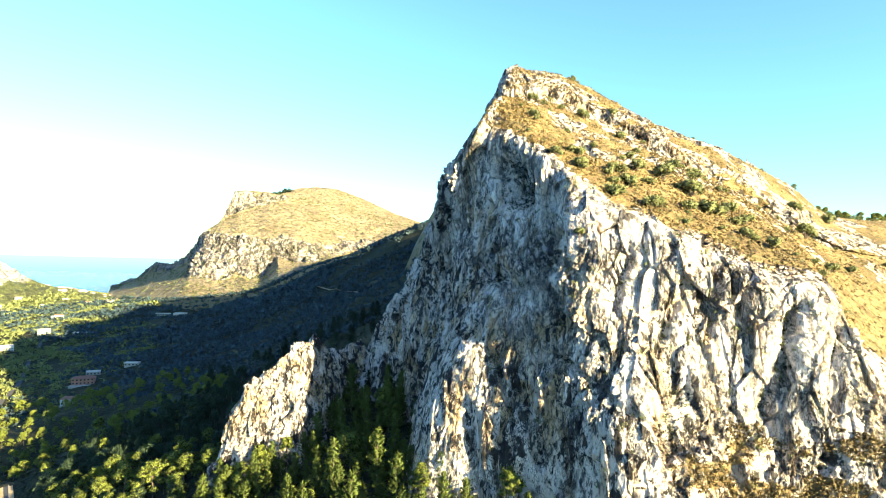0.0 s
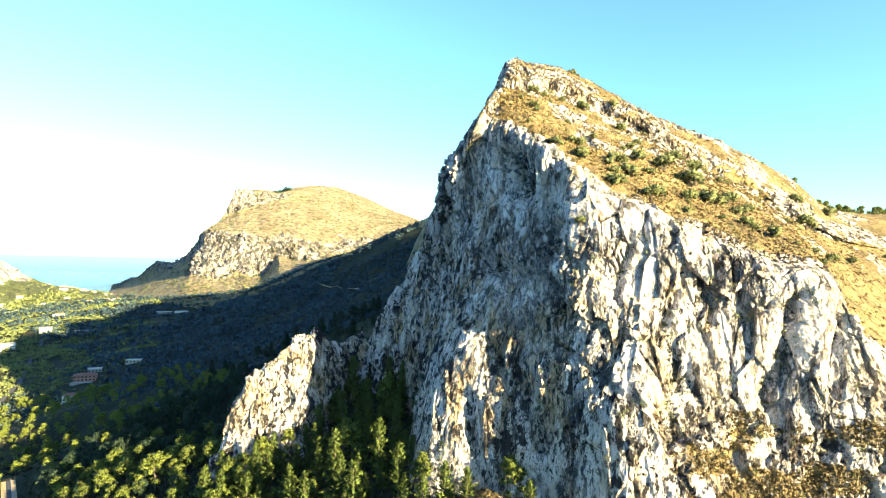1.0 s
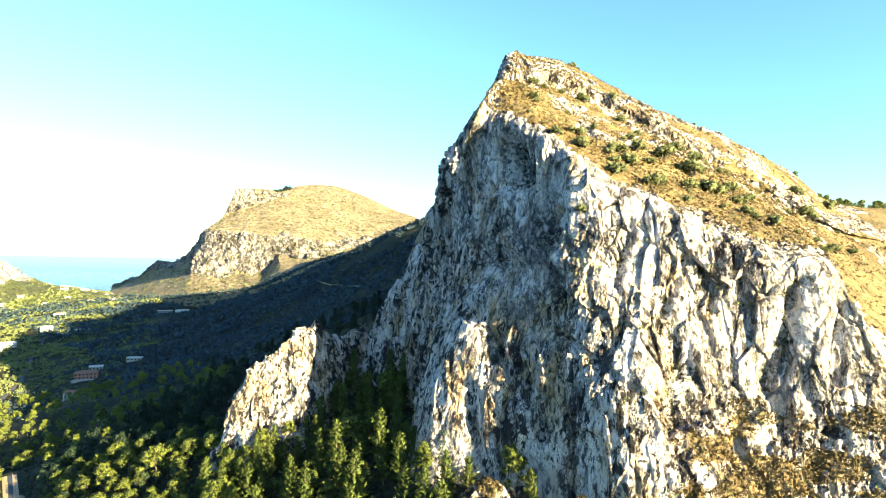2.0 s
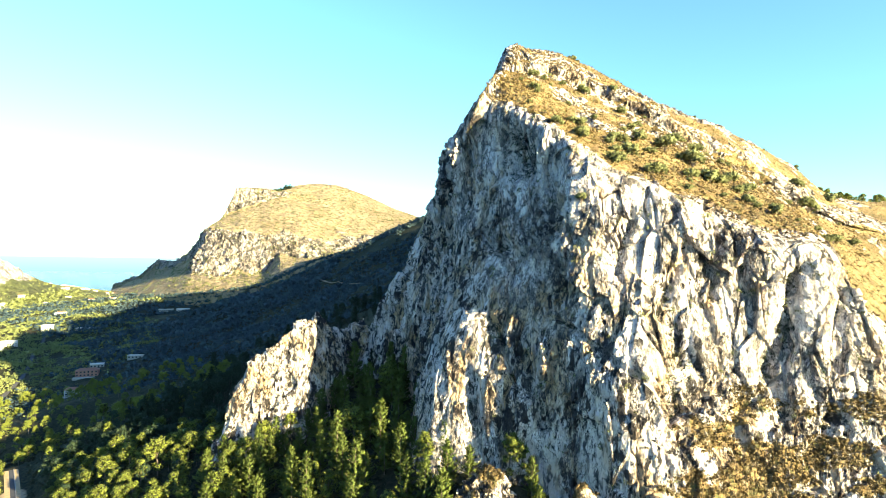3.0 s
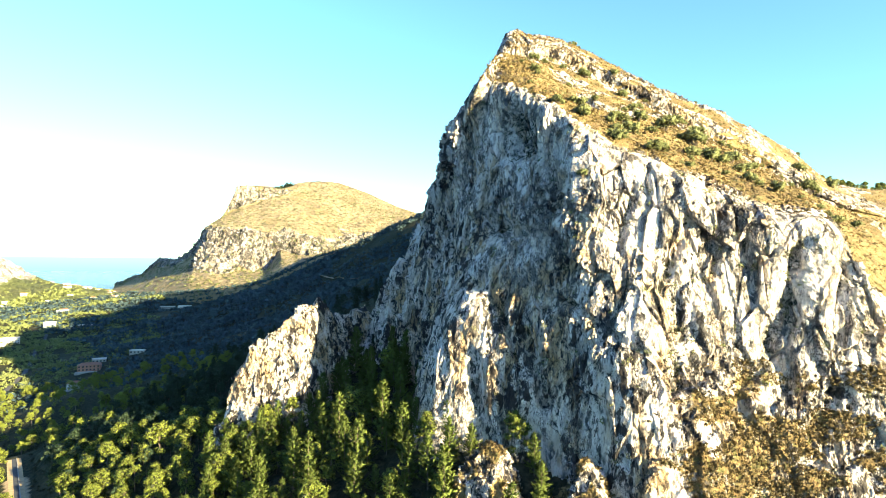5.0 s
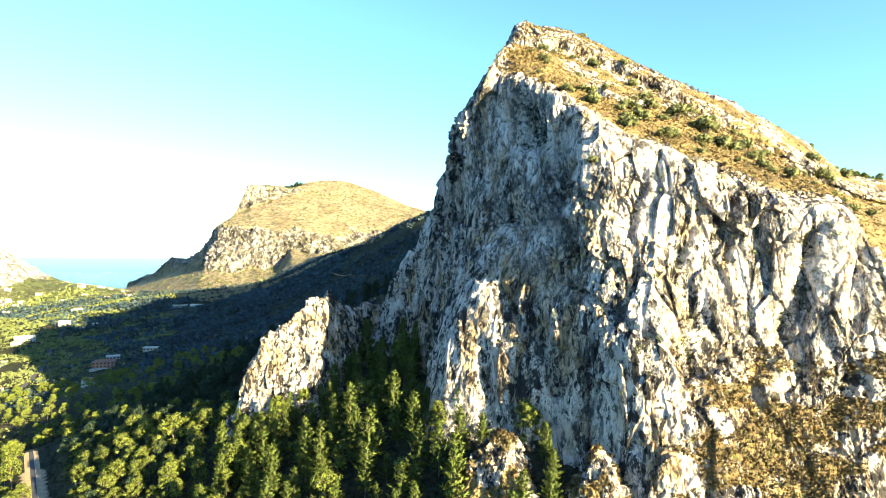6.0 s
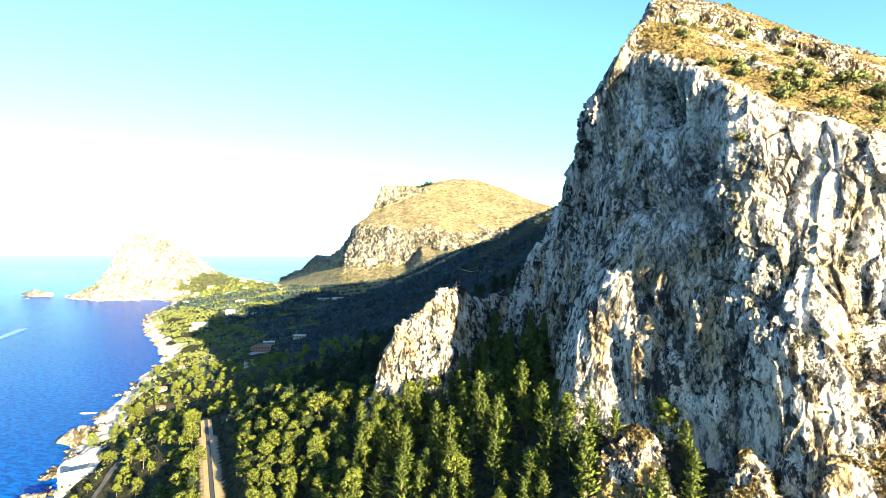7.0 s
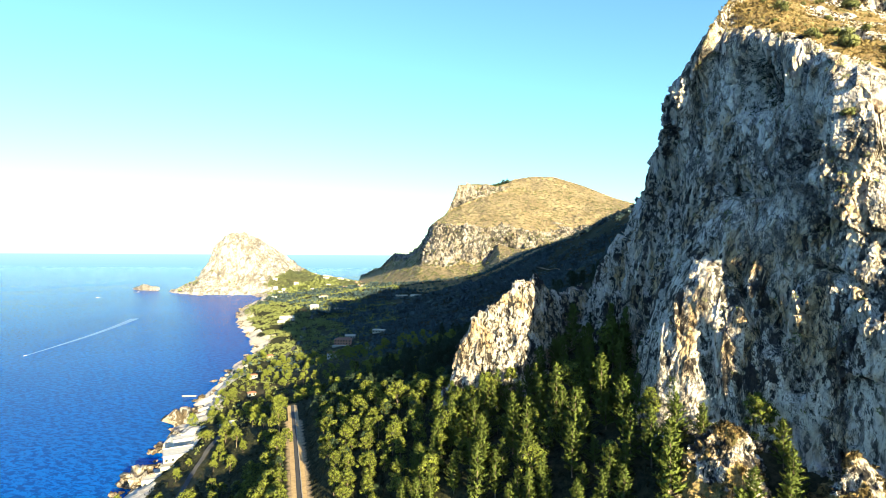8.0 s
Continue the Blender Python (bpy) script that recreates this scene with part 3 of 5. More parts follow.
span = 0.25 + 1.0 * np.clip(0.97 - vv, 0, 1)
scrub_patch = step(0.12, -0.12, np.abs(u - 6.85) - span + 0.5 * wob) * step(1.0, 0.9, vv + 0.4 * wob) * step(-0.5, 0.3, patchy + 0.1)
scrub_patch = scrub_patch + step(0.35, 0.15, np.abs(u - 4.3 + wob)) * step(0.42, 0.3, vv + 0.3 * wob) + 0.9 * step(0.05, 0.35, patchy) * step(5.6, 6.2, u) * step(1.5, 0.8, vv)
rock = np.clip(rock - np.clip(scrub_patch, 0, 1) * 0.62, 0, 1)
crag_g = broken(g, np.maximum(rock, 0.55 * (vv < 3)), 1.08, carve=gullies, damp=(1 - 0.62 * step(3.1, 3.5, vv)) * (1 - 0.5 * step(2.7, 2.95, vv) * step(3.4, 3.15, vv)) * (1 - 0.38 * step(5.0, 6.2, u) * (vv < 3.1)) * (1 - 0.4 * step(2.3, 2.8, u) * step(4.8, 4.2, u) * (vv < 1.7)) * (1 - 0.6 * step(2.6, 2.85, u) * step(3.6, 3.3, u) * step(1.5, 1.2, vv)) * (1 - 0.4 * step(4.5, 4.8, u) * step(6.0, 5.6, u) * step(2.4, 1.9, vv)))
rock_crag, vv_crag = rock, vv
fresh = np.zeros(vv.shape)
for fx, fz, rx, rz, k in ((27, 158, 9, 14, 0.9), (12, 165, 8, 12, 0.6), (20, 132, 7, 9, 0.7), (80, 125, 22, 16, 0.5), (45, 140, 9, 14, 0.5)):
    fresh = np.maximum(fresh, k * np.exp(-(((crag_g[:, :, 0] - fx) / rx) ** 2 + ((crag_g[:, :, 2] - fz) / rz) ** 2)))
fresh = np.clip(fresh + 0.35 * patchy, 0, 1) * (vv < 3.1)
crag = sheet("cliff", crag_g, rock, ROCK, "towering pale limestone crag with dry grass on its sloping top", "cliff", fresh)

# a rocky knoll against the crag's foot
knolls = []
for kx, ky, kz, wide, deep in ((10.5, 125, 88.5, 11, 9), (31, 117, 88, 10, 8)):
    ka, kr = np.meshgrid(np.linspace(2 * math.pi, 0, 100), np.linspace(0.02, 1, 42))
    g = np.stack([kx + wide * kr * np.cos(ka), ky + deep * kr * np.sin(ka), kz - 20 * kr ** 1.8], 2)
    rock = step(-0.35, 0.25, fbm(g.reshape(-1, 3) / 4, 3, 95)).reshape(kr.shape) * 0.75 + 0.2
    g = broken(g, np.maximum(rock, 0.6), 0.75, (3.0, 3.0, 4.0), 330 + int(kx))
    knolls.append((g, rock))
    sheet("rock_knoll", g, rock, ROCK, "broken limestone knoll with brown scrub at the cliff foot", "rock outcrop")

# the fin of rock at the crag's foot
S_FRONT = [(-73, 178, 52), (-70, 177, 58), (-60, 176, 62), (-52, 178, 64), (-45, 180, 66), (-40, 187, 68), (-35, 196, 72), (-28, 203, 76), (-18, 212, 80)]
S_TOP = [(-76, 182, 62), (-73, 181.5, 76), (-66, 185, 96), (-60, 188, 102), (-51, 193, 110.5), (-47, 195.5, 111), (-45.6, 199, 114.5), (-40, 207, 107), (-31, 219, 110)]
S_TOP2 = [(x - 2.5, y + 4, z - 0.5) for x, y, z in S_TOP]
S_BACK = [(x - 9, y + 14, min(z - 35, 75)) for x, y, z in S_TOP]
g, v = loft([S_FRONT, S_TOP, S_TOP2, S_BACK], along_by(12, 34, 30, 34, 18, 16, 24, 34), (95, 10, 40))
sheet("rock_spur", broken(g, np.ones(g.shape[:2]), 0.62, (3.4, 3.4, 6.0), 300), np.ones(g.shape[:2]), ROCK, "jagged sunlit limestone fin rising out of pines", "rock outcrop")

# the far hill with its two rock bands
H_FOOT = [(-1036, 1650, 14), (-852, 1450, 35), (-745, 1320, 39), (-676, 1240, 45), (-605, 1170, 50), (-544, 1120, 57), (-494, 1105, 63), (-448, 1100, 69), (-400, 1095, 75), (-361, 1090, 85), (-330, 1090, 99), (-295, 1088, 116), (-255, 1085, 135), (-192, 1085, 155), (-114, 1100, 184), (-35, 1150, 216), (109, 1150, 280)]
H_BOTTOM = [(-1137, 1850, 31), (-981, 1720, 64), (-839, 1560, 86), (-739, 1450, 94), (-654, 1350, 100), (-596, 1275, 102), (-552, 1250, 100), (-507, 1245, 98), (-455, 1245, 104), (-419, 1255, 105), (-404, 1320, 156), (-361, 1305, 142), (-320, 1310, 140), (-281, 1360, 154), (-197, 1400, 173), (-66, 1420, 215), (112, 1420, 293)]
H_TOP = [(-1194, 1950, 36), (-1012, 1790, 77), (-901, 1690, 127), (-804, 1600, 126), (-710, 1500, 150), (-611, 1390, 218), (-560, 1345, 208), (-518, 1335, 204), (-476, 1335, 200), (-440, 1342, 200), (-412, 1355, 199), (-370, 1360, 197), (-332, 1370, 183), (-289, 1400, 178), (-212, 1450, 186), (-77, 1480, 228), (109, 1480, 307)]
H_SLOPE = [(-1220, 2000, 30), (-1027, 1830, 70), (-910, 1720, 119), (-816, 1640, 120), (-720, 1540, 151), (-631, 1510, 246), (-624, 1560, 267), (-594, 1570, 281), (-560, 1590, 295), (-525, 1610, 313), (-496, 1625, 324), (-422, 1640, 312), (-362, 1640, 301), (-272, 1620, 272), (-167, 1600, 255), (-74, 1580, 246), (120, 1580, 324)]
H_UPPER = [(-1237, 2030, 24), (-1040, 1860, 63), (-917, 1740, 112), (-825, 1670, 113), (-727, 1570, 148), (-637, 1540, 252), (-614, 1580, 342), (-593, 1610, 348), (-559, 1640, 349), (-521, 1650, 342), (-498, 1660, 340), (-429, 1700, 342), (-366, 1700, 332), (-276, 1700, 308), (-167, 1680, 279), (-72, 1650, 258), (127, 1650, 334)]
H_CREST = [(-1263, 2080, 15), (-1058, 1900, 54), (-932, 1780, 100), (-833, 1700, 102), (-740, 1620, 142), (-652, 1600, 262), (-628, 1630, 351), (-605, 1670, 358), (-567, 1710, 362), (-537, 1760, 362), (-493, 1800, 387), (-438, 1850, 400), (-370, 1850, 395), (-272, 1850, 361), (-174, 1850, 317), (-73, 1850, 283), (146, 1850, 361)]
H_TOE = [(x, y - 40, z - 60) for x, y, z in H_FOOT]
H_BACK = [(x - 20, y + 250, 0) for x, y, z in H_CREST]
hill_along = along_by(12, 18, 16, 16, 18, 20, 20, 20, 22, 18, 20, 22, 26, 30, 34, 30)
g, v = loft([H_TOE, H_FOOT, H_BOTTOM, H_TOP, H_SLOPE, H_UPPER, H_CREST, H_BACK], hill_along, (8, 36, 54, 34, 40, 22, 8), True)
vv = np.repeat(v[:, None], g.shape[1], 1) - 1
uu = np.repeat(hill_along[None], g.shape[0], 0)
pp = g.reshape(-1, 3)
wob = fbm(pp / 40, 4, 170).reshape(vv.shape) * 0.25
rock = step(0.9, 1.05, vv + 0.6 * wob) * step(2.08, 1.97, vv + 0.3 * wob) * step(13.6, 12.9, uu + 2 * wob) * step(4.2, 4.7, uu)
rock = rock + step(2.95, 3.1, vv + 0.3 * wob) * step(4.3, 4.05, vv + 0.3 * wob) * step(5.2, 5.7, uu) * step(10.6, 10.0, uu + wob)
rock = rock + 0.8 * step(1.3, 1.6, vv + wob) * step(5.0, 4.5, uu)
rock = np.clip(rock + step(1.1, 1.5, vv + 2 * wob) * step(2.3, 2.0, vv + wob) * step(12.5, 13.0, uu) * step(15.2, 14.6, uu) * 0.7, 0, 1)
hill_g, hill_v = g, vv
hill = sheet("hill", broken(g, rock, 3.0, (15.0, 15.0, 34.0), 500, 1.0), rock, FAR_ROCK, "far grassy hill with two bands of pale cliffs", "hill")

# an unseen ridge added behind the crag, its crest shaped to shade the valley
E_CREST = [(44, 262, 205), (48, 310, 240), (47, 357, 239), (38, 420, 235), (40, 498, 245), (27, 558, 247), (41, 605, 242), (48, 666, 224), (75, 704, 223), (103, 735, 242), (162, 772, 266), (219, 806, 288), (300, 850, 270), (420, 900, 180)]
E_WEST = [(x - 0.749 * (z + 20) * 0.6, y + 0.662 * (z + 20) * 0.6, 20) for x, y, z in E_CREST]
E_EAST = [(x + 0.749 * (z + 100), y - 0.662 * 0.3 * (z + 100), 20) for x, y, z in E_CREST]
g, v = loft([E_WEST, E_CREST, E_EAST], along_by(8, 8, 10, 10, 8, 8, 8, 8, 8, 10, 10, 10, 10), (26, 16))
rock = step(-0.1, 0.4, fbm(g.reshape(-1, 3) / 60, 4, 190)).reshape(g.shape[:2])
sheet("mountain", broken(g, rock, 1.2, (20.0, 20.0, 30.0), 800, 0.5), rock, FAR_ROCK, "unseen mountain flank added beyond the crag to shade the valley", "mountain")

# the rocky cape across the bay
CAPE = np.array((-1348.0, 1439.0))
th = np.linspace(0, 2 * math.pi, 150)
rr = np.concatenate([np.linspace(0, 300, 80), np.linspace(310, 620, 16)])
TH, RR = np.meshgrid(th, rr)
steep = np.interp(RR, [0, 30, 66, 101, 116, 134, 164, 216, 230, 620], [203, 196, 180, 140, 97, 68, 33, 5, -6, -10])
gentle = np.interp(RR, [0, 58, 120, 182, 234, 350, 440, 560, 620], [203, 171, 128, 77, 54, 31, 16, 4, -8])
side = 0.5 + 0.5 * np.cos(TH - 0.55)
side = step(0.55, 0.95, side)


def cape_height(x, y):
    dx, dy = x - CAPE[0], y - CAPE[1]
    r, a = np.hypot(dx, dy), np.arctan2(dy, dx)
    k = step(0.55, 0.95, 0.5 + 0.5 * np.cos(a - 0.55))
    lo = np.interp(r, [0, 30, 66, 101, 116, 134, 164, 216, 230, 620], [203, 196, 180, 140, 97, 68, 33, 5, -6, -10])
    hi = np.interp(r, [0, 58, 120, 182, 234, 350, 440, 560, 620], [203, 171, 128, 77, 54, 31, 16, 4, -8])
    return lo * (1 - k) + hi * k


wave = fbm(np.stack([np.cos(TH).ravel() * 2.2, np.sin(TH).ravel() * 2.2, RR.ravel() / 160], 1), 4, 210).reshape(TH.shape)
RW = RR * (1 + 0.12 * wave * np.clip(RR / 100, 0, 1))
g = np.stack([CAPE[0] + RW * np.cos(TH), CAPE[1] + RW * np.sin(TH), steep * (1 - side) + gentle * side], 2)
rock = np.clip(1 - step(170, 230, RR) * step(0.3, 0.8, side) - 0.35 * step(0.1, 0.6, wave), 0, 1)
cape = sheet("cape", broken(g[:, ::-1], rock[:, ::-1], 2.6, (20.0, 20.0, 30.0), 600, 0.8), rock[:, ::-1], HAZY_CAPE_ROCK, "sunlit rocky cape rising from the sea, paled by haze in its colour", "headland")


def boulder(name, x, y, z, size, seed, mat, label, rough=0.42):
    """A broken block of stone as a lumpy closed form."""
    nu, nv = 20, 12
    a, b = np.meshgrid(np.linspace(0, 2 * math.pi, nu), np.linspace(-math.pi / 2, math.pi / 2, nv))
    d = np.stack([np.cos(b) * np.cos(a), np.cos(b) * np.sin(a), np.sin(b)], 2)
    q = d.reshape(-1, 3)
    f, e = facets(q * 1.5 + seed * 3.7, seed, 0.8)
    f2, _ = facets(q * 3.7 + seed * 1.7, seed + 3, 0.8)
    r = 1 + rough * f + 0.4 * rough * f2 - 0.1 * step(0.1, 0, e)
    p = q * r[:, None] * np.array(size)
    me = poly_mesh(name, p, grid_faces(nv, nu), True, (("rock", np.ones(len(p))),))
    me.materials.append(mat)
    ob = new(name, me)
    ob.location = (x, y, z)
    return tagged(ob, label, "rock")


tagged(boulder("islet", -1640, 1300, 2, (38, 24, 14), 3, HAZY_CAPE_ROCK, "small pale rocky islet off the cape"), category="islet")
for i in range(150):
    k = rng.uniform(1.5, 12.2)
    j = int(k)
    a, b = _shore[j], _shore[j + 1]
    c = a + (b - a) * (k - j)
    off = rng.normal(7, 4)
    far = np.hypot(*c)
    size = rng.uniform(0.8, 2.3) * (1 + far / 1200)
    tagged(boulder("shore_rock", c[0] + off, c[1] + rng.normal(0, 4), rng.uniform(0, 2.0), (size * rng.uniform(0.8, 1.6), size * rng.uniform(0.8, 1.5), size * rng.uniform(0.4, 0.8)), 20 + i, SHORE_STONE, "pale broken rock at the water's edge"), group="rocks along the shore")
for x, y, w in ((-327, 288, 10), (-334, 300, 8), (-262, 205, 9), (-300, 262, 6)):
    tagged(boulder("shore_rock", x, y, 2, (w, w * 0.8, w * 0.6), int(w), SHORE_STONE, "large pale rock standing in the shallows"), group="rocks along the shore")


# ---- things ----
def part(name, mesh, mat, parent, label=""):
    """One mesh object under a thing or a part."""
    if isinstance(mesh, bmesh.types.BMesh):
        me = bpy.data.meshes.new(name)
        mesh.to_mesh(me)
        mesh.free()
    else:
        me = mesh
    if not me.materials:
        me.materials.append(mat)
    ob = new(name, me)
    ob.parent = parent
    if label:
        ob["label"] = label
    return ob


def box(bm, x, y, z, w, d, h, bevel=0.0):
    """A block from its base centre."""
    made = bmesh.ops.create_cube(bm, size=1.0, matrix=Matrix.Translation((x, y, z + h / 2)) @ Matrix.Diagonal((w, d, h, 1)))
    if bevel:
        edges = list({e for v in made["verts"] for e in v.link_edges})
        bmesh.ops.bevel(bm, geom=edges, offset=bevel, segments=1, affect="EDGES")
    return bm


def limb(bm, a, b, ra, rb, sides=6):
    a, b = Vector(a), Vector(b)
    m = Matrix.Translation((a + b) / 2) @ (b - a).to_track_quat("Z", "Y").to_matrix().to_4x4()
    bmesh.ops.create_cone(bm, cap_ends=True, segments=sides, radius1=ra, radius2=rb, depth=(b - a).length, matrix=m)


def facing(tri, out):
    """Triangles wound so that they face the way out of their clump, with soft clump normals for their corners."""
    out = out / np.maximum(np.linalg.norm(out, axis=1, keepdims=True), 1e-6)
    geo = np.cross(tri[:, 1] - tri[:, 0], tri[:, 2] - tri[:, 0])
    turn = (geo * out).sum(1) < 0
    tri[turn] = tri[turn][:, [0, 2, 1]]
    return tri, np.repeat(out[:, None], 3, 1)


def sprays(centres, radii, per, size, gen, droop=0.0, flat=1.0, bent=True):
    """Many small bent leaf sprays round clump centres, as triangles with their clump's normals."""
    verts, normals = [], []
    for c, r in zip(centres, radii):
        d = gen.normal(size=(per, 3))
        d /= np.linalg.norm(d, axis=1, keepdims=True)
        d[:, 2] = d[:, 2] * flat
        o = np.array(c) + d * (r * gen.uniform(0.55, 1.0, (per, 1)))
        out = d + gen.normal(size=(per, 3)) * 0.36
        out[:, 2] += 0.3 - droop
        out /= np.linalg.norm(out, axis=1, keepdims=True)
        side = np.cross(out, gen.normal(size=(per, 3)))
        side /= np.maximum(np.linalg.norm(side, axis=1, keepdims=True), 1e-6)
        s = size * gen.uniform(0.6, 1.3, (per, 1))
        up = np.cross(side, out)
        kinds = (np.stack([o - side * s * 0.6 - up * s * 0.35, o + side * s * 0.6 - up * s * 0.35 + out * s * 0.1, o + up * s * 0.8 + out * s * 0.25], 1),
                 np.stack([o - up * s * 0.4, o + up * s * 0.4 - side * s * 0.1, o + out * s * 1.0 + side * s * 0.5], 1))
        for tri in kinds if bent else kinds[:1]:
            tri, nrm = facing(tri, d + gen.normal(size=(per, 3)) * 0.16)
            verts.append(tri)
            normals.append(nrm)
    v = np.concatenate(verts).reshape(-1, 3)
    return v, np.concatenate(normals).reshape(-1, 3)


def blades(at, tip, count, length, gen):
    """Needle sprays along a bough as narrow pointed blades."""
    at, tip = np.array(at), np.array(tip)
    way = (tip - at) / max(np.linalg.norm(tip - at), 1e-6)
    f = gen.uniform(0.15, 1.0, (count, 1))
    o = at + (tip - at) * f
    d = way * 0.75 + gen.normal(0, 0.55, (count, 3)) + np.array((0, 0, 0.45))
    d /= np.linalg.norm(d, axis=1, keepdims=True)
    side = np.cross(d, gen.normal(size=(count, 3)))
    side /= np.maximum(np.linalg.norm(side, axis=1, keepdims=True), 1e-6)
    s = length * gen.uniform(0.6, 1.25, (count, 1))
    out = np.c_[o[:, :2], 0 * o[:, 2]] / max(np.linalg.norm(tip[:2] - at[:2]), 0.3) + 0.35 * d + np.array((0, 0, 0.15)) + gen.normal(0, 0.3, (count, 3))
    return facing(np.stack([o - side * s * 0.22, o + side * s * 0.22, o + d * s], 1), out)


def pine(name, h, spread, seed, label):
    """An umbrella-shaped pine: bent trunk, forking limbs, a broad dome of dense tufts."""
    gen = np.random.default_rng(seed)
    tree = tagged(new(name), label, "tree", "pines on the slope")
    bm = bmesh.new()
    lean = gen.normal(0, 0.06, 2)
    nodes = [np.array((lean[0] * h * t ** 1.5 + 0.15 * math.sin(5 * t + seed), lean[1] * h * t ** 1.5, h * t)) for t in np.linspace(0, 0.8, 6)]
    nodes[0][2] = -0.6
    for i in range(5):
        limb(bm, nodes[i], nodes[i + 1], 0.022 * h * (1 - i * 0.17), 0.022 * h * (1 - (i + 1) * 0.17), 7)
    centres, radii = [], []
    for i in range(26):
        rho = math.sqrt((i + 0.3) / 26)
        ang = i * 2.399 + gen.normal(0, 0.3)
        wide = spread * (0.82 + 0.25 * math.sin(2 * ang + seed) + 0.14 * math.sin(5 * ang + 2 * seed))
        tier = gen.uniform()
        top = h * (0.95 - 0.26 * rho ** 2 - 0.5 * tier ** 1.2 * rho + gen.normal(0, 0.03))
        tip = np.array((nodes[5][0] + math.cos(ang) * rho * wide, nodes[5][1] + math.sin(ang) * rho * wide, top))
        at = nodes[3 + int(i % 3)] if tier < 0.6 else nodes[2]
        if i % 2 == 0:
            knee = at * 0.5 + tip * 0.5 - np.array((0, 0, 0.04 * h))
            limb(bm, at, knee, 0.008 * h, 0.005 * h, 3)
            limb(bm, knee, tip, 0.005 * h, 0.002 * h, 3)
        centres.append(tip)
        radii.append(h * gen.uniform(0.085, 0.15))
    part("trunk", bm, BARK, tree)
    v, nrm = sprays(centres, radii, 84, 0.027 * h, gen, 0.0, 0.75, False)
    part("crown", poly_mesh("crown", v, np.arange(len(v)).reshape(-1, 3), True, (), nrm), PINE_LEAF, tree)
    # added dark core, so that gaps in the crown look shaded
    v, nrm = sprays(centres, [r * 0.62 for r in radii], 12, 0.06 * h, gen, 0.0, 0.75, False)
    tagged(part("inner_foliage", poly_mesh("inner_foliage", v, np.arange(len(v)).reshape(-1, 3), True, (), nrm), DARK_LEAF, tree, "dark leaf core that paints shade inside the crown"), kind="stuff")
    return tree


def conifer(name, h, spread, seed, label):
    """A pointed conifer with many upswept boughs of needle sprays."""
    gen = np.random.default_rng(seed)
    tree = tagged(new(name), label, "tree", "conifers below the crag")
    bm = bmesh.new()
    limb(bm, (0, 0, -0.6), (0.05 * spread, 0, h * 0.97), 0.016 * h, 0.003 * h, 7)
    tris = []
    count = 84
    for i in range(count):
        t = 0.07 + 0.91 * (i / (count - 1)) ** 0.85
        ang = i * 2.399 + gen.normal(0, 0.3)
        reach = spread * (1.03 - t) ** 0.68 * gen.uniform(0.45, 1.2) * (1 + 0.22 * math.sin(2.0 * ang + 9.0 * t + seed)) + 0.12
        at = np.array((0, 0, h * t))
        tip = at + np.array((math.cos(ang) * reach, math.sin(ang) * reach, reach * gen.uniform(0.35, 0.75)))
        if i % 4 == 0:
            limb(bm, at, tip, 0.004 * h, 0.001 * h, 3)
        tris.append(blades(at, tip, int(20 + 22 * (1 - t)), 0.060 * h * (1.1 - 0.4 * t), gen))
    tris.append(blades((0, 0, h * 0.9), (0.05 * spread, 0, h), 16, 0.06 * h, gen))
    part("trunk", bm, BARK, tree)
    v = np.concatenate([a for a, _ in tris]).reshape(-1, 3)
    nrm = np.concatenate([b for _, b in tris]).reshape(-1, 3)
    part("crown", poly_mesh("crown", v, np.arange(len(v)).reshape(-1, 3), True, (), nrm), CONE_LEAF, tree)
    return tree


def shrub(name, size, seed, label):
    """A low round shrub of short stems and leaf sprays."""
    gen = np.random.default_rng(seed)
    bush = tagged(new(name), label, "shrub", "shrubs on the crag")
    bm = bmesh.new()
    centres, radii = [], []
    for i in range(9):
        a = i * 2.4
        tip = (math.cos(a) * size * gen.uniform(0.2, 0.75), math.sin(a) * size * gen.uniform(0.2, 0.75), size * gen.uniform(0.35, 0.95))
        limb(bm, (0, 0, -0.3), tip, 0.04 * size, 0.015 * size, 4)
        centres.append(tip)
        radii.append(size * gen.uniform(0.28, 0.5))
    part("stem", bm, BARK, bush)
    v, nrm = sprays(centres, radii, 34, 0.2 * size, gen, 0.0, 0.8)
    part("foliage", poly_mesh("foliage", v, np.arange(len(v)).reshape(-1, 3), True, (), nrm), SHRUB_LEAF, bush)
    return bush


def crag_points(count, v_low, v_high, gen, u_low=0.02, u_high=0.98):
    """Random places on the crag's sheet between two level numbers."""
    nv, nu, _ = crag_g.shape
    lv = np.searchsorted(crag_v, v_low), np.searchsorted(crag_v, v_high)
    i = gen.integers(lv[0], max(lv[1], lv[0] + 1), count)
    j = gen.integers(int(nu * u_low), int(nu * u_high), count)
    return crag_g[i, j], crag_n[i, j]


crag_n = grid_normals(crag_g)
LIT = "pine with tufted yellow-green needles and a bare trunk"
pines = [pine("pine", h, s, 40 + i, LIT) for i, (h, s) in enumerate(((9.5, 2.9), (8.0, 2.7), (11.0, 3.2), (7.0, 2.5)))]
cones = [conifer("conifer", h, s, 60 + i, "pointed dark green conifer on the slope below the cliff") for i, (h, s) in enumerate(((12.5, 3.2), (15.0, 3.6), (9.5, 2.7), (13.0, 2.6)))]


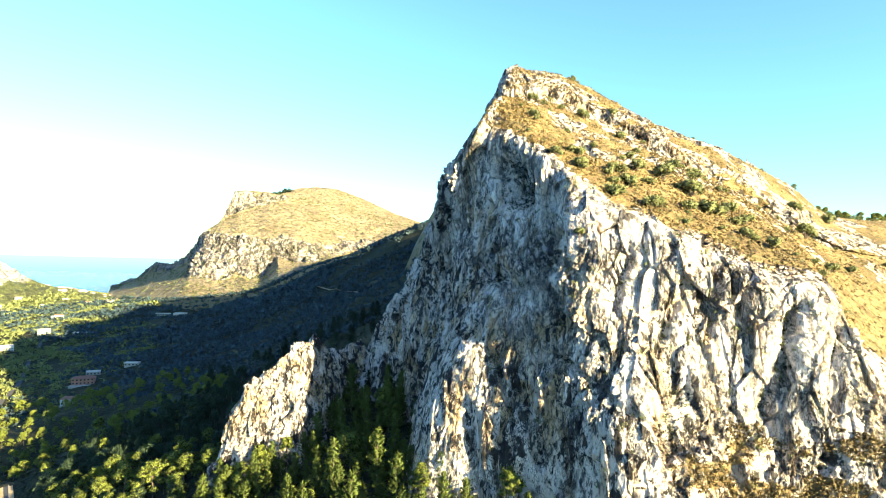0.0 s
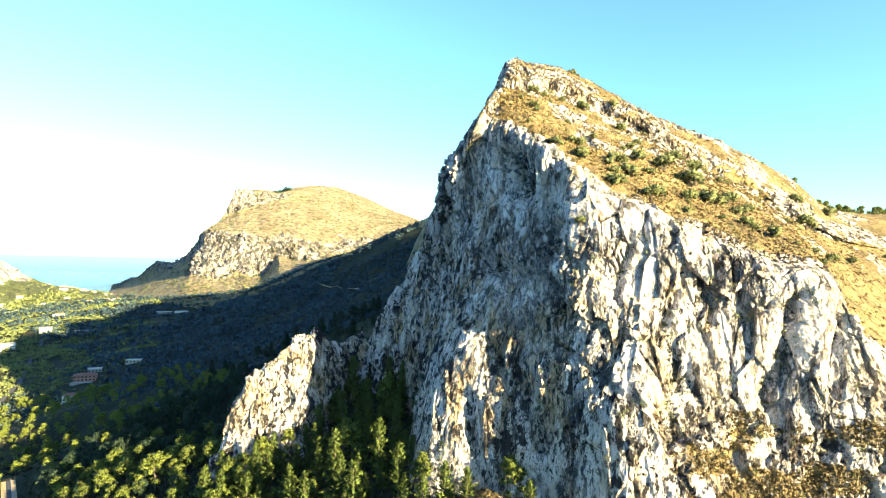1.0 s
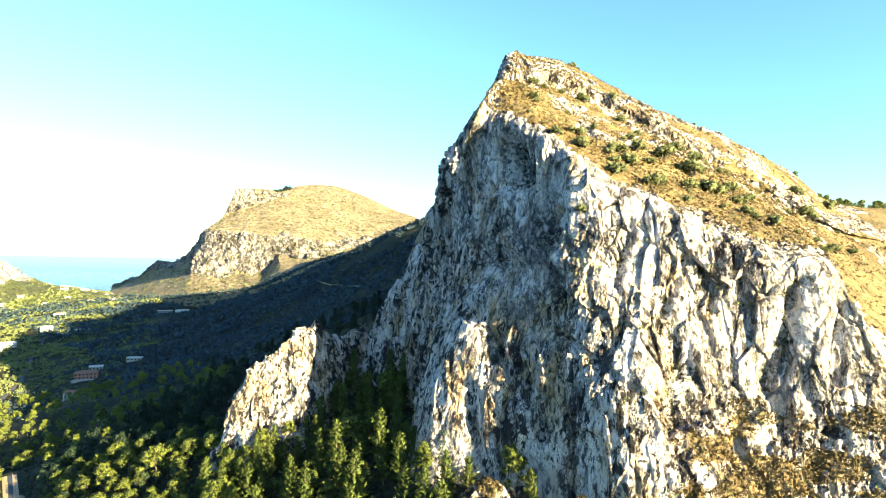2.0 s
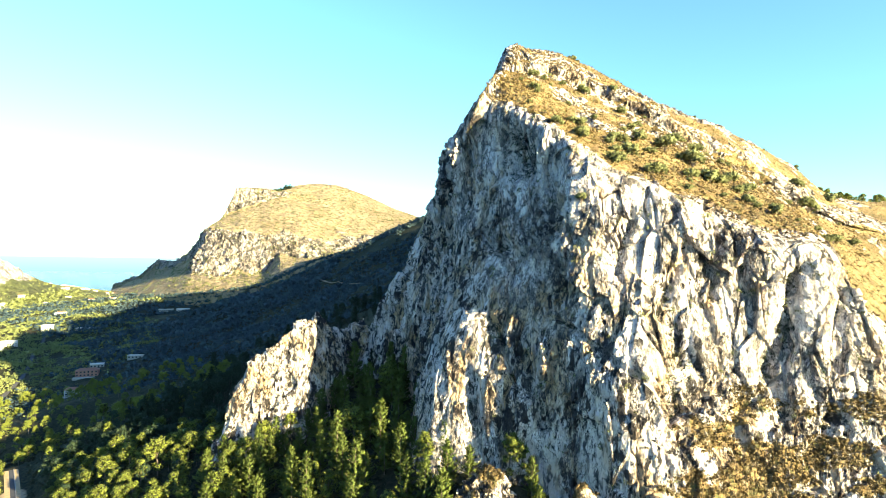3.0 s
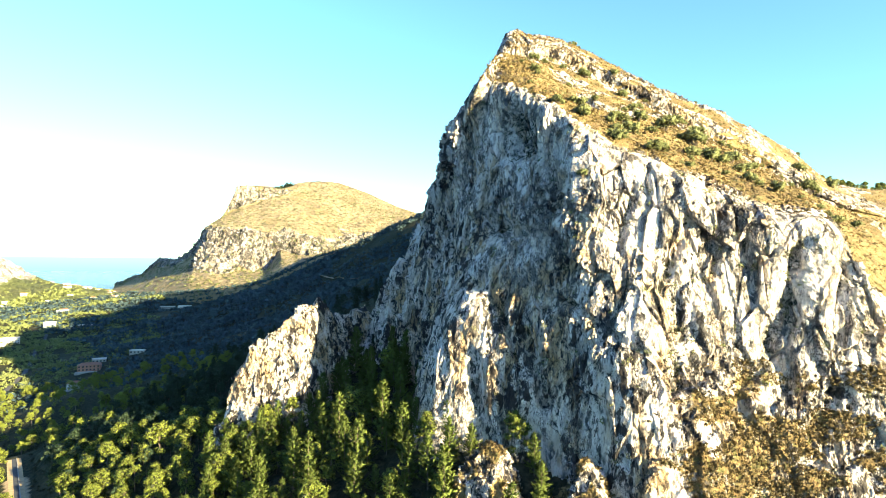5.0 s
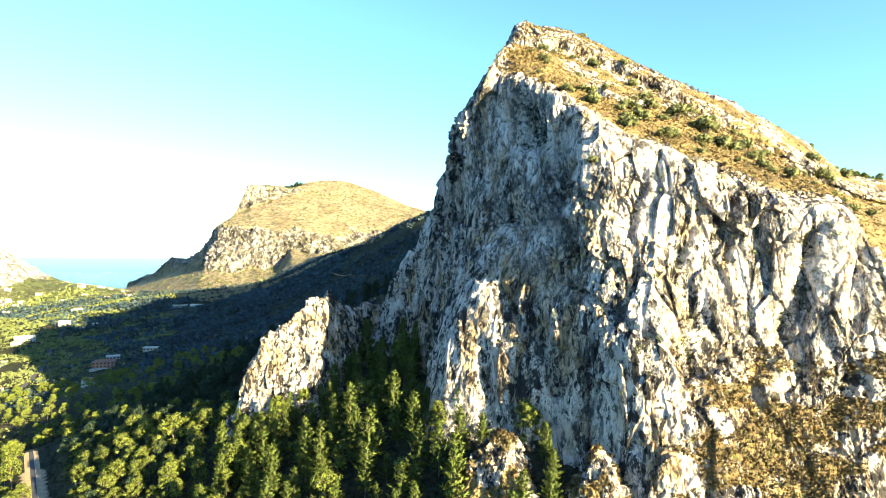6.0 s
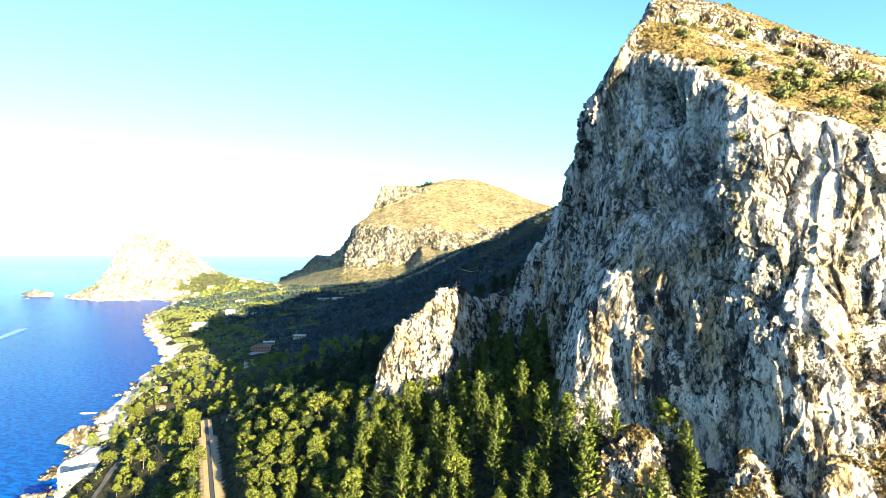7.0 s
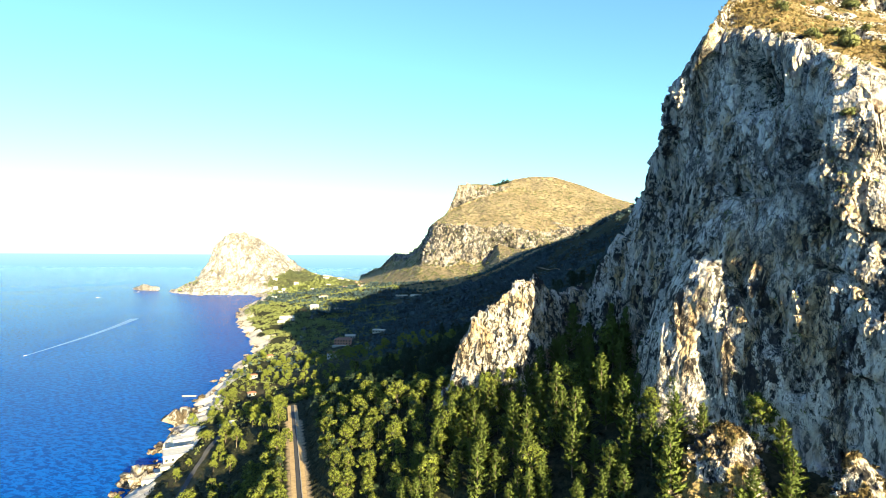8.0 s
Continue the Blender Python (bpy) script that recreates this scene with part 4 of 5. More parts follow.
def place(models, x, y, z, gen, low=0.8, high=1.25):
    m = models[int(gen.integers(len(models)))]
    k = gen.uniform(low, high)
    return copy_thing(m, Matrix.Translation((x, y, z)) @ Matrix.Rotation(gen.uniform(0, 6.28), 4, "Z") @ Matrix.Diagonal((k, k, k * gen.uniform(0.9, 1.12), 1)))


HOMES = [(-332, 506), (-298, 436), (-345, 540), (-318, 560), (-252, 221), (-250, 203), (-279, 258), (-300, 330), (-340, 382), (-372, 420), (-265, 236)]


def clear_of_homes(x, y):
    ok = np.ones(len(x), bool)
    for hx, hy in HOMES:
        ok &= (x - hx) ** 2 + (y - hy) ** 2 > 150
        # leaves the front of each house open
        k = np.hypot(hx, hy)
        ok &= (x - hx * (1 - 16 / k)) ** 2 + (y - hy * (1 - 16 / k)) ** 2 > 90
    return ok


def scatter(count, x0, x1, y0, y1, gap, gen, keep):
    """Places at least gap apart inside a box, where keep(x, y) allows."""
    out = []
    xs, ys = gen.uniform(x0, x1, count * 12), gen.uniform(y0, y1, count * 12)
    ok = keep(xs, ys) & clear_of_homes(xs, ys)
    for x, y in zip(xs[ok], ys[ok]):
        if all((x - a) ** 2 + (y - b) ** 2 > gap * gap for a, b in out):
            out.append((x, y))
            if len(out) == count:
                break
    return np.array(out)


def off_crag(x, y):
    """Outside the footprint of the crag and the fin."""
    foot = np.array([p[:2] for p in LOW] + [(200, 300), (0, 300)])
    inside = np.zeros(len(x), bool)
    for a, b in zip(foot, np.roll(foot, -1, 0)):
        hit = ((a[1] > y) != (b[1] > y)) & (x < (b[0] - a[0]) * (y - a[1]) / (b[1] - a[1] + 1e-9) + a[0])
        inside ^= hit
    fin = near_line(x, y, [p[:2] for p in S_TOP]) < 6.5
    return ~inside & ~fin


def shaded_wood_spots(count, gen):
    return scatter(count, -150, -24, 205, 360, 5.0, gen, off_crag)


gen = np.random.default_rng(11)
spots = scatter(170, -72, 34, 100, 205, 3.3, gen, lambda x, y: off_crag(x, y) & (x < 22) & ((x > -20) | (np.hypot(x, y) > 128)) & ((x - 10) ** 2 + (y - 123) ** 2 > 90))
z = terrain_height(spots[:, 0], spots[:, 1])
for (x, y), h in zip(spots, z):
    place(cones if gen.uniform() < 0.85 else pines, x, y, h, gen, 0.75, 1.2)
spots = scatter(340, -165, -62, 112, 290, 4.3, gen, lambda x, y: off_crag(x, y) & road_clear(x, y) & (np.hypot(x, y) > 158))
back_spots = spots[spots[:, 1] > 216]
spots = spots[spots[:, 1] <= 216][:200]
z = terrain_height(spots[:, 0], spots[:, 1])
for (x, y), h in zip(spots, z):
    place(pines, x, y, h, gen, 0.7, 1.15)
spots = scatter(46, -320, -140, 150, 330, 5.0, gen, lambda x, y: (inland(x, y) > 16) & road_clear(x, y) & (near_line(x, y, LANE) > 5))
z = terrain_height(spots[:, 0], spots[:, 1])
for (x, y), h in zip(spots, z):
    place(pines, x, y, h, gen, 0.65, 1.1)


# pines standing close to the road on both sides
for x, y in ((-124, 178), (-119, 183), (-111, 171), (-93, 158), (-119, 171), (-100, 167), (-78, 152), (-106, 162), (-88, 168), (-135, 197), (-151, 217), (-165, 236), (-103, 175), (-112, 186)):
    place(pines, x, y, float(terrain_height(np.array([x], float), np.array([y], float))[0]), gen, 0.75, 1.05)
for x, y in ((-125, 144), (-134, 156), (-138, 166), (-150, 176), (-158, 182), (-148, 166), (-156, 193), (-168, 198), (-165, 182), (-178, 212), (-184, 220), (-132, 146), (-190, 232), (-172, 208)):
    place(pines, x, y, float(terrain_height(np.array([x], float), np.array([y], float))[0]), gen, 0.95, 1.35)


def wood(name, spots, models, gen, low, high, label, thin=3, mat=None):
    """A wood of joined trees: their crowns and trunks as one object of kind stuff."""
    vs, fs, mats, ns, n0 = [], [], [], [], 0
    for x, y in spots:
        m = models[int(gen.integers(len(models)))]
        k, a = gen.uniform(low, high), gen.uniform(0, 6.28)
        z0 = float(terrain_height(np.array([x]), np.array([y]))[0])
        src = [c for c in m.children if c.name.startswith("crown")][0].data
        co = np.empty(len(src.vertices) * 3, np.float32)
        src.vertices.foreach_get("co", co)
        tri = co.reshape(-1, 3, 3)[::thin] * k
        mid = tri.mean(1, keepdims=True)
        co = (mid + (tri - mid) * thin ** 0.45).reshape(-1, 3)
        stem = np.array([(0.2, 0, -0.5), (-0.1, 0.17, -0.5), (-0.1, -0.17, -0.5), (0, 0, 7.0)]) * k
        co = np.concatenate([co, stem])
        c, s = math.cos(a), math.sin(a)
        co = np.stack([co[:, 0] * c - co[:, 1] * s + x, co[:, 0] * s + co[:, 1] * c + y, co[:, 2] + z0], 1)
        q = len(co) - 4
        nrm = np.concatenate([leaf_normals[src.name].reshape(-1, 3, 3)[::thin].reshape(-1, 3), stem * np.array((5, 5, 0)) + np.array((0, 0, 0.01))])
        ns.append(np.stack([nrm[:, 0] * c - nrm[:, 1] * s, nrm[:, 0] * s + nrm[:, 1] * c, nrm[:, 2]], 1))
        vs.append(co)
        fs.append(np.concatenate([np.arange(q).reshape(-1, 3), np.array([(q, q + 1, q + 3), (q + 1, q + 2, q + 3), (q + 2, q, q + 3)])]) + n0)
        mats.append(np.r_[np.zeros(q // 3, np.int32), np.ones(3, np.int32)])
        n0 += len(co)
    me = poly_mesh(name, np.concatenate(vs), np.concatenate(fs), True, (), np.concatenate(ns))
    me.materials.append(mat or PINE_LEAF)
    me.materials.append(BARK)
    me.polygons.foreach_set("material_index", np.concatenate(mats).astype(np.int32))
    return tagged(new(name, me), label, "wood", kind="stuff")


spots = scatter(230, -165, -55, 112, 300, 3.4, gen, lambda x, y: off_crag(x, y) & road_clear(x, y) & (np.hypot(x, y) > 158))
# these woods take the darkened needles, so gaps and back slopes look shaded
wood("pine_wood", spots, pines, gen, 0.45, 0.8, "young pines crowding between the taller trees, darkened to read as shaded gaps", 4, SHADE_LEAF)
wood("slope_wood", back_spots, pines, gen, 0.7, 1.1, "pines higher up the slope with shade painted into their needles", 4, SHADE_LEAF)
wood("dark_wood", shaded_wood_spots(120, gen), cones + pines, gen, 0.7, 1.1, "shaded trees behind the rock fin, the shade also painted into their needles", 4, SHADE_LEAF)
spots = scatter(270, -430, -120, 190, 480, 4.8, gen, lambda x, y: (inland(x, y) > 15) & road_clear(x, y) & (near_line(x, y, LANE) > 5) & (inland(x, y) < 190) & (y < 450))
wood("shore_pines", spots, pines, gen, 0.55, 1.0, "sunlit pine wood along the shore", 2)
for m in pines + cones:
    m.location = (-112 + 6 * (pines + cones).index(m), 236, 0)
    m.location.z = float(ground_height(np.array([m.location.x]), np.array([236.0]))[0])

# shrubs on the crag's grassy top and ledges
shrubs = [shrub("shrub", s, 80 + i, "olive green shrub on dry grass") for i, s in enumerate((1.6, 1.2, 2.0))]
top, _ = crag_points(64, 3.15, 5.0, gen, 0.3, 0.97)
for p in top:
    place(shrubs, p[0], p[1], p[2] - 0.1, gen, 0.6, 1.6)
# the broad bushes below the upper rock band
for x, y, z, k in ((67, 165, 170.4, 2.3), (74, 161, 165.6, 2.2), (51, 149, 165.6, 1.8), (46, 147, 165.3, 1.4), (56, 141.5, 159.4, 1.8), (75, 153, 159, 2.0), (84, 159.5, 159.3, 2.0), (79, 156, 159, 1.6), (50.6, 198.7, 198.2, 2.0), (36.6, 156.7, 176.2, 1.3),
                   (44, 139, 161.5, 1.3), (88, 143.4, 149.4, 1.6), (132, 196, 156, 2.4), (87.6, 155.7, 156.6, 1.5), (57.5, 160.6, 172.8, 1.5), (65, 209, 202.6, 1.6), (33, 129.8, 150.5, 1.2), (148, 227, 169, 2.2), (183, 256, 166, 2.6)):
    place(shrubs[:1], x, y, z, gen, 0.9 * k, 1.1 * k)
top, _ = crag_points(16, 6.6, 7.0, gen, 0.25, 0.97)
for p in top:
    place(shrubs, p[0], p[1], p[2], gen, 0.4, 0.9)
for m, p in zip(shrubs, crag_points(3, 3.5, 4.6, gen, 0.5, 0.8)[0]):
    m.location = p


def carpet(name, points, sizes, per, mat, label, category, gen, leaf=0.5, flat=0.8):
    """Uncountable plants as one object of many leaf sprays."""
    vs = [sprays([p], [s], per, s * leaf, gen, 0.0, flat) for p, s in zip(points, sizes)]
    v = np.concatenate([a for a, _ in vs])
    me = poly_mesh(name, v, np.arange(len(v)).reshape(-1, 3), True, (), np.concatenate([b for _, b in vs]))
    me.materials.append(mat)
    return tagged(new(name, me), label, category, kind="stuff")


# dry grass on the crag's top
p, nrm = crag_points(9000, 3.1, 7.0, gen, 0.1, 0.99)
keep = nrm[:, 2] > 0.35
carpet("dry_grass", p[keep], gen.uniform(0.25, 0.6, keep.sum()), 4, DRY_LEAF, "tufts of dry golden grass", "grass", gen, 1.0)
p, nrm = crag_points(2600, 3.05, 4.9, gen, 0.6, 0.99)
carpet("dry_scrub", p, gen.uniform(0.2, 0.6, len(p)), 7, BROWN_LEAF, "low brown scrub on the dry grass slope", "scrub", gen, 0.8, 0.6)
# plants in the cracks of the face
p, nrm = crag_points(480, 0.2, 3.1, gen, 0.1, 0.98)
carpet("cliff_plants", p + nrm * 0.2, gen.uniform(0.25, 0.9, len(p)), 16, SHRUB_LEAF, "small shrubs clinging to the cliff", "plants", gen, 0.4)
# dark plants on the most sunken points, added to deepen the crevices' shade
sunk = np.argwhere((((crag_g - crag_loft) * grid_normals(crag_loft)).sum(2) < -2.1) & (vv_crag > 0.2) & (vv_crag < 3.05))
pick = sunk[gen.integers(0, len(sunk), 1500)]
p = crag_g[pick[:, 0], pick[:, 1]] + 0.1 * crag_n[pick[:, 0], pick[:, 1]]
carpet("crevice_plants", p, gen.uniform(0.2, 0.6, len(p)), 10, DARK_LEAF, "dark low plants added to deepen the shade in the cliff's crevices", "plants", gen, 0.55)

# brown scrub on the ledges low on the face
nv, nu, _ = crag_g.shape
low = np.argwhere((rock_crag < 0.62) & (vv_crag > 0.1) & (vv_crag < 1.3))
pick = low[gen.integers(0, len(low), 5600)]
p = crag_g[pick[:, 0], pick[:, 1]] + 0.15 * crag_n[pick[:, 0], pick[:, 1]]
carpet("ledge_scrub", p, gen.uniform(0.2, 0.6, len(p)), 7, BROWN_LEAF, "brown dry scrub on ledges low on the cliff", "scrub", gen, 0.75)

p = []
for kg, kr in knolls:
    pick = np.argwhere(kr < 0.8)
    pick = pick[gen.integers(0, len(pick), 380)]
    p.append(kg[pick[:, 0], pick[:, 1]])
p = np.concatenate(p)
carpet("knoll_scrub", p, gen.uniform(0.25, 0.7, len(p)), 8, BROWN_LEAF, "brown dry scrub on the rocky knoll", "scrub", gen, 0.75)

# trees along the crag's skyline
edge = curve_at(RIDGE, np.concatenate([[3.95, 8.6, 9.15], [9.3, 9.42]]))
for i, p in enumerate(edge):
    k = (0.45, 0.5, 0.5)[i] if i < 3 else gen.uniform(0.3, 0.55)
    copy_thing(pines[i % 4] if i < 12 else cones[i % 3], Matrix.Translation((p[0] + gen.normal(0, 2), p[1] - 1 + gen.normal(0, 2), p[2] + (-0.2, -0.8, -0.8, -1.5, -1.5)[i])) @ Matrix.Rotation(i * 1.7, 4, "Z") @ Matrix.Diagonal((k, k, k, 1)))

grove, _ = crag_points(40, 6.97, 7.12, gen, 0.92, 0.99)
for i, p in enumerate(grove):
    k = gen.uniform(0.4, 0.65)
    copy_thing(pines[i % 4] if i % 5 else cones[i % 2], Matrix.Translation((p[0], p[1], p[2] - 1.0)) @ Matrix.Rotation(i * 1.7, 4, "Z") @ Matrix.Diagonal((k, k, k * (1 if i % 5 else 0.6), 1)))

# the wooded valley
xs, ys = gen.uniform(-1150, 600, 175000), gen.uniform(230, 1500, 175000)
d = np.hypot(xs, ys)
zz = ground_height(xs, ys)
ok = ((ys > 310) | (xs < -220)) & (inland(xs, ys) > np.where(ys < 900, 120, 30)) & clear_of_homes(xs, ys) & (zz > 3) & off_crag(xs, ys) & (near_line(xs, ys, CORRIDOR) > 9) & (near_line(xs, ys, LANE) > 6) & (gen.uniform(0, 1, len(xs)) < np.clip(330 / d, 0.1, 1.0) * (0.62 + fbm(np.stack([xs / 70, ys / 70, 0 * xs], 1), 3, 91)))
xs, ys, zz, d = xs[ok], ys[ok], zz[ok], d[ok]
size = gen.uniform(1.0, 2.7, len(xs)) * np.clip(d / 500, 0.9, 2.0)
# leaf colour carries the valley's shade
carpet("valley_scrub", np.stack([xs, ys, zz + size * 0.5], 1), size, 6, SHADED_VALLEY_LEAF, "dense scrub and olive trees filling the valley, blue shade painted into their leaves", "scrub", gen, 0.8, 0.75)
xs, ys = gen.uniform(-420, 40, 15000), gen.uniform(380, 1080, 15000)
zz = ground_height(xs, ys)
ok = clear_of_homes(xs, ys) & off_crag(xs, ys) & (near_line(xs, ys, TRACK) > 4) & (xs > -420 + 0.2 * (ys - 380)) & (gen.uniform(0, 1, len(xs)) < 0.6 + 0.8 * fbm(np.stack([xs / 55, ys / 55, 0 * xs], 1), 3, 93))
size = gen.uniform(0.9, 2.6, ok.sum()) * np.clip(np.hypot(xs[ok], ys[ok]) / 600, 0.8, 1.5)
carpet("slope_scrub", np.stack([xs[ok], ys[ok], zz[ok] + size * 0.4], 1), size, 6, SHADED_VALLEY_LEAF, "shaded scrub and low trees on the valley's steep side", "scrub", gen, 0.9, 0.75)
xs, ys = gen.uniform(-330, 40, 8000), gen.uniform(90, 330, 8000)
zz = terrain_height(xs, ys)
ok = (inland(xs, ys) > 22) & off_crag(xs, ys) & (near_line(xs, ys, CORRIDOR) > 6) & (near_line(xs, ys, LANE) > 4)
size = gen.uniform(0.5, 1.3, ok.sum())
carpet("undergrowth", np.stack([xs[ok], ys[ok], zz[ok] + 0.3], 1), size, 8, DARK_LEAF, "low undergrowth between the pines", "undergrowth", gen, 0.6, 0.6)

# green scrub and low trees along the lit shore
xs, ys = gen.uniform(-860, -230, 40000), gen.uniform(205, 1150, 40000)
zz = ground_height(xs, ys)
d = inland(xs, ys)
ok = (d > 15) & (d < np.clip(60 + 0.35 * (ys - 300), 60, 270)) & clear_of_homes(xs, ys) & (near_line(xs, ys, LANE) > 5) & (gen.uniform(0, 1, len(xs)) < np.where(ys > 450, 0.5, 0.34) + 0.5 * fbm(np.stack([xs / 30, ys / 30, 0 * xs], 1), 3, 97))
size = gen.uniform(0.9, 2.3, ok.sum()) * np.clip(np.hypot(xs[ok], ys[ok]) / 500, 0.75, 1.6)
carpet("shore_scrub", np.stack([xs[ok], ys[ok], zz[ok] + 0.4 * size], 1), size, 11, SUNLIT_COAST_LEAF, "sunlit green scrub along the shore rocks", "scrub", gen, 0.5, 0.7)


# ---- road ----
def ribbon(name, line, width, lift_z, mat, label, category):
    pts = curve_at(line, np.linspace(0, len(line) - 1, len(line) * 14))
    t = np.gradient(pts, axis=0)
    side = np.stack([t[:, 1], -t[:, 0]], 1) / np.linalg.norm(t, axis=1, keepdims=True)
    zc = terrain_height(pts[:, 0], pts[:, 1]) + lift_z
    rows = [np.c_[pts + side * o, zc + (0 if abs(o) < width / 2 + 0.01 else -0.6)] for o in (-width / 2 - 0.05, -width / 2, 0, width / 2, width / 2 + 0.05)]
    g = np.stack(rows)
    me = poly_mesh(name, g.reshape(-1, 3), grid_faces(5, len(pts))[:, ::-1], False)
    me.materials.append(mat)
    return tagged(new(name, me), label, category, kind="structure")


ribbon("verge", ROAD[:5], 5.2, 0.1, VERGE_EARTH, "dry sandy verge on both sides of the road", "verge")
ribbon("road", ROAD[:5], 1.6, 0.2, ASPHALT, "narrow straight asphalt road between dirt verges", "road")
ribbon("lane", LANE, 3.2, 0.3, ASPHALT, "narrow lane winding between pines above the shore", "road")
ribbon("valley_road", VALLEY_ROAD, 3.6, 0.8, ASPHALT, "shaded asphalt road crossing the valley", "road")


ribbon("track", TRACK, 5.0, 1.2, TRACK_EARTH, "pale earth track across the shaded slope", "track")


def kerb_line(offset):
    pts = curve_at(ROAD[:5], np.linspace(0, 4, 60))
    t = np.gradient(pts, axis=0)
    side = np.stack([t[:, 1], -t[:, 0]], 1) / np.linalg.norm(t, axis=1, keepdims=True)
    c = pts + side * offset
    zc = terrain_height(pts[:, 0], pts[:, 1])
    rows = [np.c_[c + side * o, zc + h] for o, h in ((-0.15, -0.3), (-0.15, 0.5), (0.15, 0.5), (0.15, -0.3))]
    g = np.stack(rows)
    me = poly_mesh("low_wall", g.reshape(-1, 3), grid_faces(4, len(pts)), False)
    me.materials.append(KERB)
    return tagged(new("low_wall", me), "low pale concrete wall along the road", "wall")


kerb_line(0.98)


# ---- houses ----
def house(x, y, w, d, h, turn, wall_mat, roof, label, z=None, terrace=False):
    """A small house: walls, hipped tile roof or flat roof with parapet, windows with frames, a door."""
    if z is None:
        z = float(ground_height(np.array([x]), np.array([y]))[0])
    home = tagged(new("house"), label, "house", "houses on the coast")
    bm = bmesh.new()
    box(bm, 0, 0, -2.0, w, d, h + 2.0, 0.05)
    part("wall", bm, wall_mat, home)
    bm = bmesh.new()
    if roof == "tile":
        e = 0.5
        lo = [bm.verts.new((sx * (w / 2 + e), sy * (d / 2 + e), h - 0.05)) for sx, sy in ((-1, -1), (1, -1), (1, 1), (-1, 1))]
        hi = [bm.verts.new((sx * (w / 2 - d * 0.3), 0, h + d * 0.2)) for sx in (-1, 1)]
        for f in ((lo[0], lo[1], hi[1], hi[0]), (lo[2], lo[3], hi[0], hi[1]), (lo[1], lo[2], hi[1]), (lo[3], lo[0], hi[0]), (lo[3], lo[2], lo[1], lo[0])):
            bm.faces.new(f)
        part("roof", bm, TILE, home, "hipped terracotta tile roof")
    else:
        box(bm, 0, 0, h + 0.004, w + 0.3, d + 0.3, 0.25, 0.03)
        for sx in (-1, 1):
            box(bm, sx * (w / 2 + 0.05), 0, h + 0.25, 0.2, d + 0.3, 0.5)
            box(bm, 0, sx * (d / 2 + 0.05), h + 0.25, w + 0.1, 0.2, 0.5)
        part("roof", bm, FLAT_ROOF, home, "flat pale roof with parapet")
    floors = max(1, int(h / 2.8))
    n = max(2, int(w / 3))
    for fl in range(floors):
        for i in range(n):
            for sy in (-1, 1):
                wx0 = (i + 0.5) * w / n - w / 2
                bm = bmesh.new()
                box(bm, wx0, sy * (d / 2 + 0.02), fl * 2.8 + 0.95, 1.1, 0.12, 1.35)
                win = part("window", bm, GLASS_DARK, home)
                bm = bmesh.new()
                box(bm, wx0 - 0.75, sy * (d / 2 + 0.05), fl * 2.8 + 0.9, 0.4, 0.12, 1.45)
                part("shutter", bm, SHUTTER, win)
    bm = bmesh.new()
    box(bm, w / 2 + 0.03, 0, 0.0, 0.12, 1.0, 2.1)
    part("door", bm, SHUTTER, home)
    if terrace:
        bm = bmesh.new()
        box(bm, 0, -d / 2 - 2.5, -2.0, w + 3, 5, 2.2, 0.05)
        part("terrace", bm, GREY_WALL, home, "pale stone terrace")
    home.matrix_world = pose(x, y, z, 0, 0, turn)
    return home


house(-332, 506, 18, 10, 5.6, 24, PINK_WALL, "tile", "two storey pink house with a terracotta roof", terrace=True)
house(-298, 436, 9, 8, 5.0, 20, WHITE_WALL, "tile", "small white house with tiled roof above terraces", terrace=True)
house(-345, 540, 12, 7, 3.2, 30, GREY_WALL, "flat", "low grey house among olive trees")
house(-318, 560, 14, 6, 3.0, 10, GREY_WALL, "flat", "long low grey outbuilding in the valley")
house(-600, 742, 24, 14, 7.5, 40, WHITE_WALL, "flat", "large white two storey villa near the shore")
house(-590, 716, 12, 8, 5.5, 35, WHITE_WALL, "flat", "white two storey villa near the shore")
house(-612, 835, 14, 11, 8.0, 20, WHITE_WALL, "flat", "tall white house beside the valley lane")
house(-560, 850, 30, 9, 4.0, 15, GREY_WALL, "flat", "long pale building beside the valley lane")
house(-503, 1042, 22, 12, 5, 10, WHITE_WALL, "flat", "white farmhouse in the shaded valley")
house(-540, 1050, 26, 8, 3.5, 15, GREY_WALL, "flat", "long grey barn in the shaded valley")
house(-420, 1060, 9, 7, 3.5, 0, WHITE_WALL, "flat", "small white cottage under the hill")
house(-252, 221, 16, 13, 3.4, 52, WHITE_WALL, "flat", "white seaside villa with a broad flat roof", terrace=True)
house(-250, 203, 10, 8, 3.4, 48, WHITE_WALL, "flat", "white boathouse on the shore rocks")


